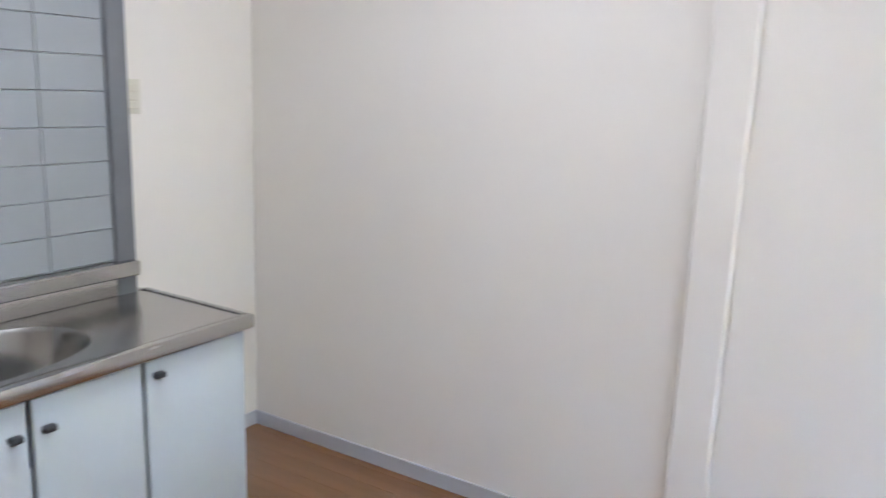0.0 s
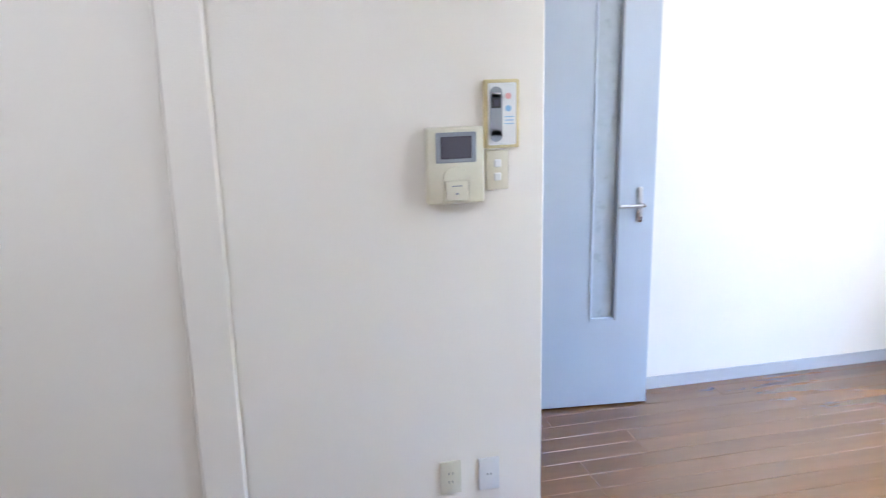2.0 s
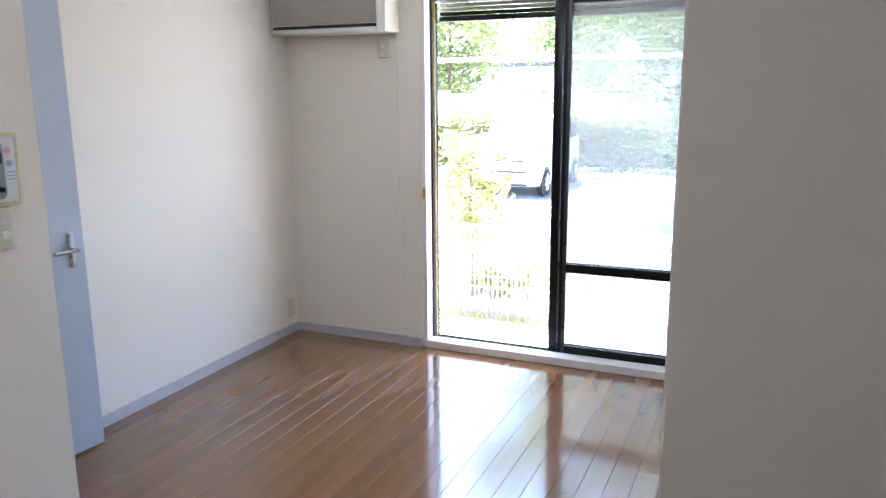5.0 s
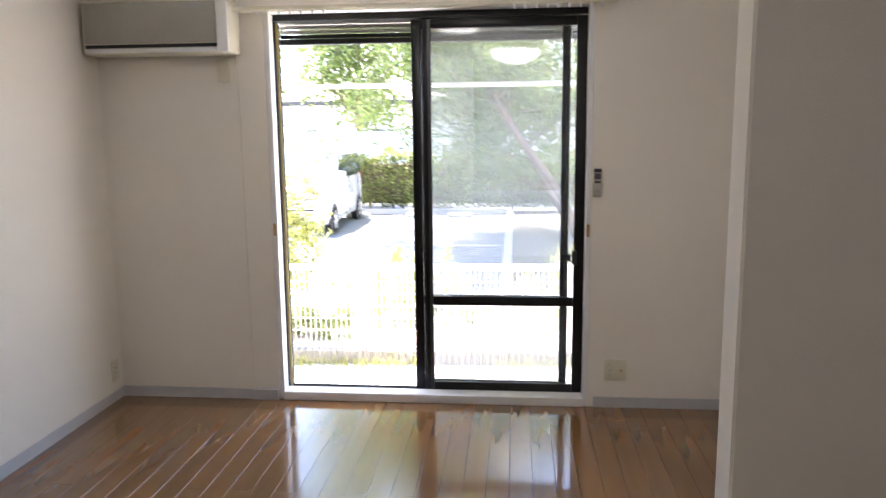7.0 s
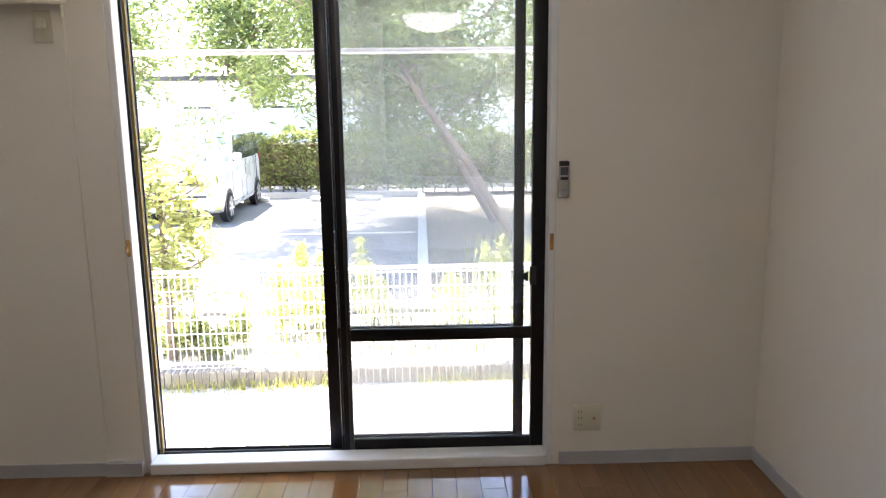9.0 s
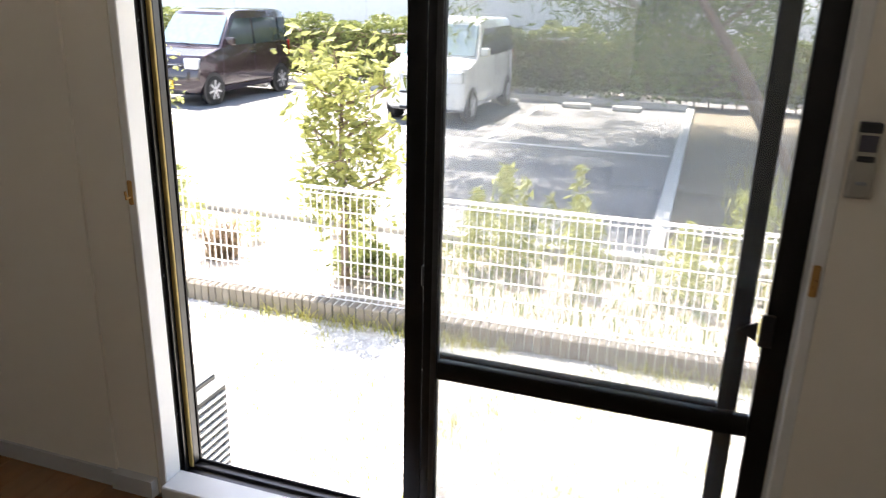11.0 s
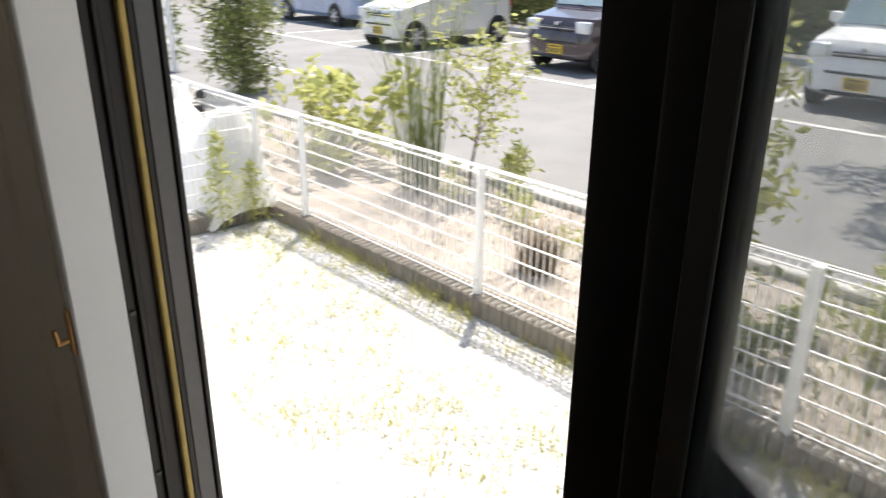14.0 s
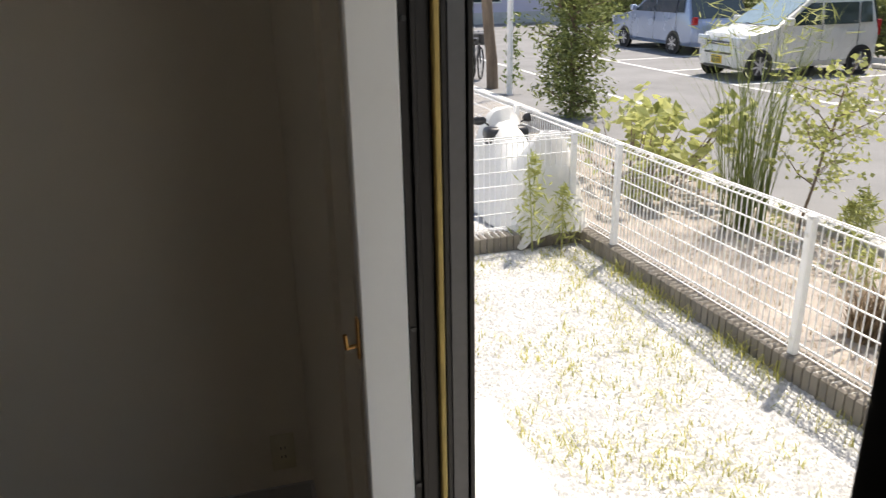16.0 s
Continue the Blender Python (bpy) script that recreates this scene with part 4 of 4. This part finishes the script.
# ---- planting ----
def limb(bm, a, b, r0, r1, bends=3, wob=0.12, sides=7):
    """A crooked tapering limb; gives its points."""
    a, b = Vector(a), Vector(b)
    pts = [a.lerp(b, i / bends) + (Vector(rng.normal(size=3)) * wob * (b - a).length / bends if 0 < i < bends else Vector()) for i in range(bends + 1)]
    for i in range(bends):
        rod(bm, pts[i], pts[i + 1], r0 + (r1 - r0) * i / bends, r0 + (r1 - r0) * (i + 1) / bends, sides)
    return pts


def clumps(centres, radius, count):
    """Leaf places in uneven clumps round the centres."""
    c = np.asarray(centres, float)
    idx = rng.integers(0, len(c), count)
    d = rng.normal(size=(count, 3))
    d /= np.linalg.norm(d, axis=1)[:, None]
    return c[idx] + d * (radius * rng.uniform(0.2, 1.0, count) ** 0.6)[:, None] * rng.uniform(0.6, 1.15, (len(c), 1))[idx]


def tree(name, at, label, height, spread, trunk_r, low, leaf, n_leaves, size, limbs=9, clump=0.5, lean=(0, 0), category="tree", droop=0.1, narrow=False, width=None):
    t = base(name, at, label, category)
    bm = bmesh.new()
    top = Vector((lean[0], lean[1], height * 0.8))
    trunk = limb(bm, (0, 0, -0.05), top, trunk_r, trunk_r * 0.35, 5, 0.05, 9)
    tips = []
    for i in range(limbs):
        k = low + (1 - low) * (i + 0.5) / limbs
        p = Vector((0, 0, 0)).lerp(top, min(1, k))
        a = i * 2.4 + rng.uniform(-0.3, 0.3)
        r = spread * (1.0 - 0.35 * abs(k - 0.6)) * rng.uniform(0.75, 1.1)
        e = p + Vector((math.cos(a) * r, math.sin(a) * r, (height * 0.32 if not narrow else height * 0.16) * rng.uniform(0.3, 1.0)))
        q = limb(bm, p, e, trunk_r * 0.42, trunk_r * 0.1, 4, 0.12, 5)
        tips += q[1:]
        for _ in range(3):
            s = q[rng.integers(1, 4)]
            e2 = s + Vector(rng.normal(size=3)) * spread * 0.33
            tips += limb(bm, s, e2, trunk_r * 0.16, trunk_r * 0.05, 2, 0.1, 4)[1:]
    part("trunk", bm, bark, t, smooth=True)
    c = clumps([tuple(p) for p in tips], clump, n_leaves)
    c[:, 2] = np.maximum(c[:, 2], 0.04)
    leaves("crown", leaf, c, size, width or size * 0.42, t, droop=droop, up=0.15)
    return t


tree("column_tree", (6.5, 3.76, GP - 0.02), "slender broadleaf tree with yellow-green young leaves", 2.0, 0.40, 0.035, 0.3, yellow_leaf, 1700, 0.095, 13, 0.16, narrow=True, width=0.034)
tree("column_tree", (8.3, 12.5, GP - 0.02), "dense upright evergreen tree behind the fence", 2.6, 0.62, 0.05, 0.03, hedge_leaf, 6000, 0.10, 18, 0.3, narrow=True, width=0.035)
tree("maple_sapling", (7.74, 6.85, GP - 0.02), "small open maple sapling with pale leaves", 1.5, 0.55, 0.016, 0.22, lime_leaf, 820, 0.06, 10, 0.14, droop=0.0, lean=(0.1, -0.15), width=0.04)
tree("garden_tree", (13.7, 0.2, GP), "broad shady tree with drooping foliage", 7.2, 3.3, 0.09, 0.2, tree_leaf, 40000, 0.15, 20, 0.65, droop=0.6, lean=(0.8, 3.6), width=0.035)
tree("garden_tree", (11.7, 0.1, GP), "leafy garden tree in shade", 6.6, 2.9, 0.07, 0.4, tree_leaf, 28000, 0.14, 16, 0.6, droop=0.5, lean=(0.7, 3.4), width=0.038)
tree("far_tree", (23.5, 11.2, GP), "sunlit tree beyond the hedge", 6.0, 2.4, 0.12, 0.35, tree_leaf, 9000, 0.2, 12, 0.7)
tree("far_tree", (22.0, 6.2, GP), "sunlit tree beyond the hedge", 6.4, 2.3, 0.13, 0.45, tree_leaf, 9000, 0.2, 12, 0.6)
tree("far_tree", (22.5, -3.5, GP), "sunlit tree beyond the hedge", 6.5, 3.0, 0.14, 0.2, tree_leaf, 14000, 0.2, 14, 0.8)
tree("far_tree", (24.0, 1.6, GP), "sunlit tree beyond the hedge", 5.5, 2.2, 0.12, 0.4, tree_leaf, 8000, 0.2, 12, 0.6)
tree("far_tree", (26.0, 17.0, GP), "sunlit tree beyond the hedge", 6.0, 2.6, 0.12, 0.3, tree_leaf, 9000, 0.22, 12, 0.7)
tb = base("bare_trunk_tree", (8.3, 16.0, GP - 0.02), "straight brown tree trunk by the fence", "tree")
bm = bmesh.new()
limb(bm, (0, 0, -0.05), (-0.25, 0.1, 3.6), 0.12, 0.08, 6, 0.03, 12)
part("trunk", bm, bark, tb, smooth=True)
leaves("crown", tree_leaf, clumps([(-0.2, 0, 3.6), (0.3, 0.2, 3.8), (-0.6, -0.2, 3.9), (0, 0.3, 4.3)], 0.6, 1500), 0.12, 0.05, tb)
wp = base("sign_pole", (8.3, 15.1, GP - 0.02), "slim white post among leaves", "post")
bm = bmesh.new()
rod(bm, (0, 0, 0), (0, 0, 3.0), 0.055, sides=14)
part("pole", bm, fence_white, wp, smooth=True)
vine = base("climbing_vine", (8.3, 15.1, GP), "sparse green vine round the post", "plant")
leaves("leaves", tree_leaf, clumps([(0.1, 0.1, z) for z in (0.3, 0.7, 1.0, 1.3)], 0.25, 260), 0.09, 0.05, vine)

hedge = base("hedge", (18.65, 12, GP), "clipped dense green hedge along the car park", "hedge")
n = 60000
u = rng.uniform(0, 1, (n, 3))
hy = -20 + 42 * u[:, 0]
side = rng.uniform(0, 1, n)
bump_ = 0.10 * np.sin(hy * 3.1) + 0.08 * np.sin(hy * 7.7 + 1) + 0.06 * np.sin(hy * 17.0)
hx_ = np.where(side < 0.62, -0.55 + 0.14 * u[:, 1] ** 2 + 0.5 * bump_, -0.55 + 1.1 * u[:, 1])
hz_ = np.where(side < 0.62, 0.16 + 1.28 * u[:, 2], 1.38 + 0.14 * u[:, 2] - 0.05) + np.where(side >= 0.62, bump_, 0)
leaves("leaves", hedge_leaf, np.stack([hx_, hy, hz_], 1), 0.12, 0.055, hedge)
bm = bmesh.new()
for i in range(150):
    y = -20 + 42 * i / 150
    rod(bm, (-0.25 + rng.uniform(-.1, .1), y, 0), (-0.3 + rng.uniform(-.15, .15), y + rng.uniform(-.15, .15), 1.15), 0.022, 0.01, 5)
part("branchwork", bm, bark, hedge)
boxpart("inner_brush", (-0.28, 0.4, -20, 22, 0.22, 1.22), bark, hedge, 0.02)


def reeds(name, at, label, n, h, mat, spread, lean, w=0.004, tuft=0):
    t = base(name, at, label, "plant")
    a = rng.uniform(0, 2 * math.pi, n)
    r = spread * np.sqrt(rng.uniform(0, 1, n))
    roots = np.stack([r * np.cos(a), r * np.sin(a), np.zeros(n)], 1)
    tagged(blades("foliage", mat, roots, h, w, lean, t), kind="stuff")
    if tuft:
        k = rng.integers(0, n, tuft)
        c = roots[k] + np.stack([np.cos(a[k]) * 0.25, np.sin(a[k]) * 0.25, rng.uniform(0.85, 1.15, tuft) * h], 1) + rng.normal(size=(tuft, 3)) * 0.1
        tagged(leaves("tip_foliage", lime_leaf, c, 0.15, 0.012, t), kind="stuff")
    return t


reeds("umbrella_sedge", (7.30, 7.05, GP - 0.02), "tall clump of dark green umbrella sedge", 140, 1.7, reed_leaf, 0.19, 0.5, 0.005, 220)
reeds("dry_shrub", (6.68, 5.0, GP - 0.02), "small dried brown shrub behind the fence", 190, 0.34, dead_leaf, 0.13, 0.9, 0.008)
bs = base("low_shrub", (6.72, 3.6, GP - 0.02), "low dark green shrub at the tree's foot", "shrub")
leaves("leaves", hedge_leaf, clumps([(0.1, 0.1, 0.15), (-0.15, -0.2, 0.15), (0.05, -0.35, 0.2), (0.2, 0.3, 0.12), (0, 0, 0.2), (-0.1, 0.2, 0.15)], 0.17, 1300), 0.08, 0.028, bs)
bl = base("broad_leaf_shrub", (7.2, 8.75, GP - 0.02), "lime shrub with large broad leaves", "shrub")
ctr = [(rng.uniform(-.55, .55), rng.uniform(-1.1, .6), rng.uniform(0.1, 1.0)) for _ in range(34)]
leaves("leaves", lime_leaf, clumps(ctr, 0.24, 520), 0.14, 0.09, bl, up=0.2)
bm = bmesh.new()
for p in ctr:
    rod(bm, (p[0] * 0.4, p[1] * 0.5, 0), p, 0.008, 0.004, 5)
part("branchwork", bm, bark, bl)


def weed(at, h, label):
    w = base("tall_weed", at, label, "weed", "weeds")
    bm = bmesh.new()
    p = limb(bm, (0, 0, 0), (rng.uniform(-.05, .05), rng.uniform(-.05, .05), h), 0.008, 0.003, 4, 0.04, 5)
    part("stem", bm, lime_leaf, w)
    z = rng.uniform(0.15, 1.0, int(260 * h))
    c = np.stack([np.zeros_like(z), np.zeros_like(z), z * h], 1) + rng.normal(size=(len(z), 3)) * np.array([1, 1, 0.2]) * (0.11 * (1.15 - z))[:, None]
    leaves("foliage", lime_leaf, c, 0.10, 0.018, w, up=0.7)


for i in range(34):
    weed((rng.uniform(7.0, 8.0), rng.uniform(0.4, 3.4) if i < 22 else rng.uniform(3.8, 6.6), GP - 0.02), rng.uniform(0.35, 0.85) if i < 22 else rng.uniform(0.2, 0.45), "feathery pale green tall weed")
for x, y, h in ((5.45, 7.3, 0.85), (5.72, 7.3, 0.55)):
    weed((x, y, GL), h, "tall green weed by the yard fence")


def stuff(ob, label):
    return tagged(ob, label, kind="stuff")


# thin lawn in patches
m = 26000
gx, gy = rng.uniform(4.2, 6.0, m), rng.uniform(-2.0, 7.3, m)
dens = np.array([noise.noise(Vector((x * 1.7, y * 1.7, 3.0))) + 0.5 * noise.noise(Vector((x * 5, y * 5, 9.0))) for x, y in zip(gx, gy)])
keep = dens > rng.uniform(-0.25, 0.85, m)
roots = np.stack([gx, gy, np.full(m, GL)], 1)[keep]
stuff(blades("lawn_grass", grass_blade, roots, 0.05, 0.0036, 1.3), "thin pale grass on gravel")
ky = rng.uniform(-3, 7.2, 1500)
stuff(blades("kerb_grass", grass_blade, np.stack([6.07 - 0.0236 * ky - np.abs(rng.normal(0, 0.045, 1500)), ky, np.full(1500, GL)], 1)[np.sin(ky * 2.3) + np.sin(ky * 5.1 + 1) > -0.5], 0.10, 0.004, 1.1), "yellow-green grass tufts along the kerb")
wg = 2200
stuff(blades("bed_weeds", tree_leaf, np.stack([rng.uniform(6.22, 7.85, wg), rng.uniform(-3.5, 3.5, wg) , np.full(wg, GP - 0.02)], 1), 0.13, 0.006, 0.9), "rough weeds and grass in the bed")
bg = 6000
stuff(blades("bed_litter", straw, np.stack([rng.uniform(6.25, 7.85, bg), rng.uniform(-2, 14, bg), np.full(bg, GP - 0.02)], 1), 0.045, 0.004, 2.4), "dry straw litter on the bed")
sg = 3000
stuff(blades("garden_grass", grass_blade, np.stack([rng.uniform(6.3, 12, sg), rng.uniform(-5, 1.0, sg), np.full(sg, GP)], 1), 0.22, 0.006, 0.7), "rough grass in the shade")
pn = 30000
pc = np.stack([rng.uniform(3.9, 6.05, pn), rng.uniform(-1.5, 7.35, pn), np.full(pn, GL + 0.003)], 1)
pv, pf = [], []
unit = np.array([(1, 0, 0), (0, 1, 0), (-1, 0, 0), (0, -1, 0), (0, 0, 0.7)], float)
ang, siz = rng.uniform(0, 6.28, pn), rng.uniform(0.007, 0.020, pn)
for i in range(pn):
    ca, sa = math.cos(ang[i]), math.sin(ang[i])
    k = len(pv)
    for q in unit:
        pv.append((pc[i, 0] + siz[i] * (q[0] * ca - q[1] * sa), pc[i, 1] + siz[i] * 0.75 * (q[0] * sa + q[1] * ca), pc[i, 2] + siz[i] * q[2] * 1.1 - 0.002))
    pf += [(k + a, k + (a + 1) % 4, k + 4) for a in range(4)]
stuff(quads("gravel", pebble_mat, pv, pf), "loose pale gravel stones")

# ---- the covered scooter, bicycles, distance ----
sk = base("covered_scooter", (5.72, 8.25, GL), "scooter under a pale silver cover sheet", "scooter")
bm = bmesh.new()
bmesh.ops.create_grid(bm, x_segments=26, y_segments=34, size=1.0)
for v in bm.verts:
    x, y = v.co.x, v.co.y
    ridge = 0.78 - 0.14 * math.cos((y + 0.1) * 5.0) * (abs(y) < 0.8) + 0.1 * (y > 0.45) - 0.06 * y
    z = ridge * (1 - abs(x) ** 2.6) * (1 - max(0.0, abs(y) - 0.72) * 3.0)
    fold = 0.025 * noise.noise(Vector((x * 6, y * 5, 2)))
    v.co = Vector((x * 0.36 + fold, y * 0.92 + fold, max(0.02, z + fold)))
part("cover", bm, cover_sheet, sk, "draped silver-white sheet", True)
for dx in (-0.26, 0.26):
    bm = bmesh.new()
    rod(bm, (0, 0.45, 0.72), (dx * 0.8, 0.42, 0.86), 0.008)
    bmesh.ops.create_uvsphere(bm, u_segments=14, v_segments=8, radius=0.075, matrix=Matrix.Translation((dx, 0.42, 0.88)) @ Matrix.Diagonal((1, 0.35, 0.6, 1)))
    part("mirror", bm, dark_plastic, sk, "black mirror", True)
boxpart("handlebar_cowl", (-0.22, 0.22, 0.28, 0.5, 0.62, 0.82), dark_plastic, sk, 0.06, "black handlebar cowl above the sheet", 3)


def bicycle(at, turn):
    b = base("bicycle", at, "black city bicycle parked by the tree", "bicycle", "bicycles", turn)
    for x in (-0.52, 0.52):
        bm = bmesh.new()
        pts = [(x + 0.32 * math.cos(a), 0, 0.33 + 0.32 * math.sin(a)) for a in [2 * math.pi * i / 20 for i in range(21)]]
        for p, q in zip(pts, pts[1:]):
            rod(bm, p, q, 0.018, sides=6)
        w = part("wheel", bm, tyre_rubber, b)
        bm = bmesh.new()
        for i in range(10):
            a = 2 * math.pi * i / 10
            rod(bm, (x, 0, 0.33), (x + 0.31 * math.cos(a), 0, 0.33 + 0.31 * math.sin(a)), 0.003, sides=4)
        part("spokes", bm, chrome, w)
    bm = bmesh.new()
    for p, q in (((-0.52, 0, 0.33), (-0.1, 0, 0.32)), ((-0.1, 0, 0.32), (-0.2, 0, 0.85)), ((-0.1, 0, 0.32), (0.36, 0, 0.75)), ((-0.18, 0, 0.62), (0.36, 0, 0.75)), ((0.33, 0, 0.95), (0.52, 0, 0.33)), ((-0.52, 0, 0.33), (-0.2, 0, 0.7))):
        rod(bm, p, q, 0.016)
    part("frame", bm, dark_plastic, b)
    bm = bmesh.new()
    rod(bm, (0.33, -0.27, 1.0), (0.33, 0.27, 1.0), 0.014)
    part("handlebar", bm, chrome, b)
    boxpart("saddle", (-0.32, -0.08, -0.08, 0.08, 0.85, 0.91), dark_plastic, b, 0.025, "", 2)
    boxpart("basket", (0.42, 0.7, -0.17, 0.17, 0.72, 0.95), rail_grey, b, 0.02)


for i, (x, y) in enumerate(((8.3, 17.0), (8.1, 17.6), (8.5, 18.2))):
    bicycle((x, y, GP), 60 + 12 * i)


def house(at, turn, w, d, h, wall, label, nwin, storeys):
    b = base("apartment_house", at, label, "building", "houses beyond", turn)
    boxpart("wall", (-w / 2, w / 2, 0, d, 0, h), wall, b)
    boxpart("roof", (-w / 2 - 0.3, w / 2 + 0.3, -0.4, d + 0.3, h, h + 0.25), rail_grey, b, 0.02)
    boxpart("plinth", (-w / 2, w / 2, -0.02, 0, 0, 0.5), concrete, b)
    for s in range(storeys):
        for i in range(nwin):
            x = -w / 2 + w * (i + 0.5) / nwin
            z = 0.9 + s * 2.8
            f = boxpart("window", (x - 0.75, x + 0.75, -0.05, 0.02, z, z + 1.25), white_plastic, b, 0.01, "white window frame")
            for k in (-1, 1):
                boxpart("pane", (x + k * 0.36 - 0.32, x + k * 0.36 + 0.32, -0.058, -0.045, z + 0.07, z + 1.18), car_glass, f)


house((13.5, 36.0, GP), 0, 22, 8, 6.0, lilac_wall, "pale lilac two-storey house beyond the car park", 6, 2)
house((38.0, 6.0, GP), -90, 34, 9, 3.3, fence_white, "white single-storey building beyond the hedge", 8, 1)
fw = base("boundary_wall", (20.5, 4, GP), "white slatted boundary fence behind the hedge", "fence")
for i in range(12):
    boxpart("panel", (0, 0.05, -22 + i * 4 + 0.02, -18 + i * 4 - 0.02, 0.1, 2.05), fence_white, fw, 0.01)
    boxpart("post", (-0.03, 0.08, -22 + i * 4 - 0.03, -22 + i * 4 + 0.03, 0.0, 2.15), fence_white, fw)


# ---- pieces of walls, floors and kerbs ----
def piece_mesh(name, lx, ly, lz, ch, mat):
    """A block with a chamfered top, centred in plan, its top at 0."""
    a, b = lx / 2, ly / 2
    v = [(-a, -b, -lz), (a, -b, -lz), (a, b, -lz), (-a, b, -lz), (-a, -b, -ch), (a, -b, -ch), (a, b, -ch), (-a, b, -ch),
         (-a + ch, -b + ch, 0), (a - ch, -b + ch, 0), (a - ch, b - ch, 0), (-a + ch, b - ch, 0)]
    f = [(8, 9, 10, 11)] + [(i, (i + 1) % 4, 4 + (i + 1) % 4, 4 + i) for i in range(4)] + [(4 + i, 4 + (i + 1) % 4, 8 + (i + 1) % 4, 8 + i) for i in range(4)]
    me = bpy.data.meshes.new(name)
    me.from_pydata(v, [], f)
    me.materials.append(mat)
    return me


prng = random.Random(11)
floor = structure("floor", joint_dark, (KX - 0.1, XW, SOUTH - 0.1, YL + 0.1, -0.05, -0.012), label="varnished brown wooden plank floor")
PW = 0.1015
plank_meshes = {}


def lay(x0, x1, y0, y1):
    r, y = 0, y0
    while y < y1 - 0.01:
        w = min(PW, y1 - y)
        x = x0
        first = prng.choice((0.3, 0.6, 0.9, 1.2, 1.5))
        while x < x1 - 0.005:
            ln = min(first if x == x0 else 1.818, x1 - x)
            if x1 - x - ln < 0.12:
                ln = x1 - x
            key = (round(ln, 3), round(w, 3))
            if key not in plank_meshes:
                plank_meshes[key] = piece_mesh("plank", ln - 0.0008, w - 0.0012, 0.012, 0.0008, plank_wood)
            p = new("plank", plank_meshes[key])
            p.parent = floor
            p.location = (x + ln / 2, y + w / 2, 0)
            x += ln
        y += w


lay(0.58, XW, YR, YL)
lay(KX, 0.58, SOUTH, KY)

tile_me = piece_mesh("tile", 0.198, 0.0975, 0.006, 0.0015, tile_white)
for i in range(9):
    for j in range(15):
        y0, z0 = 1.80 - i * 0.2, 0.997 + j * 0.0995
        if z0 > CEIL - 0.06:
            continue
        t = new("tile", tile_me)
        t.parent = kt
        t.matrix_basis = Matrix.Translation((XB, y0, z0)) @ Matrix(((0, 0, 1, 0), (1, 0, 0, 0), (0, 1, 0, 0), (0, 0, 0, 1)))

kerb = structure("kerb_garden", concrete, (6.025, 6.135, -9, 7.40, GL - 0.05, FZ0 - 0.012), (3.5, 6.135, 7.405, 7.515, GL - 0.05, FZ0 - 0.012), (6.025, 6.135, 7.515, 30, GL - 0.05, FZ0 - 0.012), label="low weathered block kerb under the fence")
kerb.matrix_world = pose(0.085, -0.11, 0, 0, 0, SKEW)
kb = piece_mesh("block", 0.051, 0.15, 0.16, 0.012, kerb_stone)
count = 0
y = -1.6
while y < 7.45:
    b = new("block", kb)
    b.parent = kerb
    b.matrix_basis = pose(6.08 + prng.uniform(-0.003, 0.003), y, FZ0 + prng.uniform(-0.004, 0.003), 0, 0, 90 + prng.uniform(-1, 1))
    y += 0.06
for i in range(40):
    b = new("block", kb)
    b.parent = kerb
    b.matrix_basis = pose(5.98 - i * 0.06, 7.46 + prng.uniform(-0.003, 0.003), FZ0 + prng.uniform(-0.004, 0.003), 0, 0, prng.uniform(-1, 1))
kerb3 = structure("kerb_bed", concrete, (7.86, 8.0, -9, 30, GL - 0.05, GP + 0.015), label="kerb between bed and car park")
kb2 = piece_mesh("kerb_stone", 0.14, 0.592, 0.06, 0.012, concrete)
for i in range(36):
    b = new("kerb_stone", kb2)
    b.parent = kerb3
    b.matrix_basis = pose(7.93, -3.0 + i * 0.6, GP + 0.05)
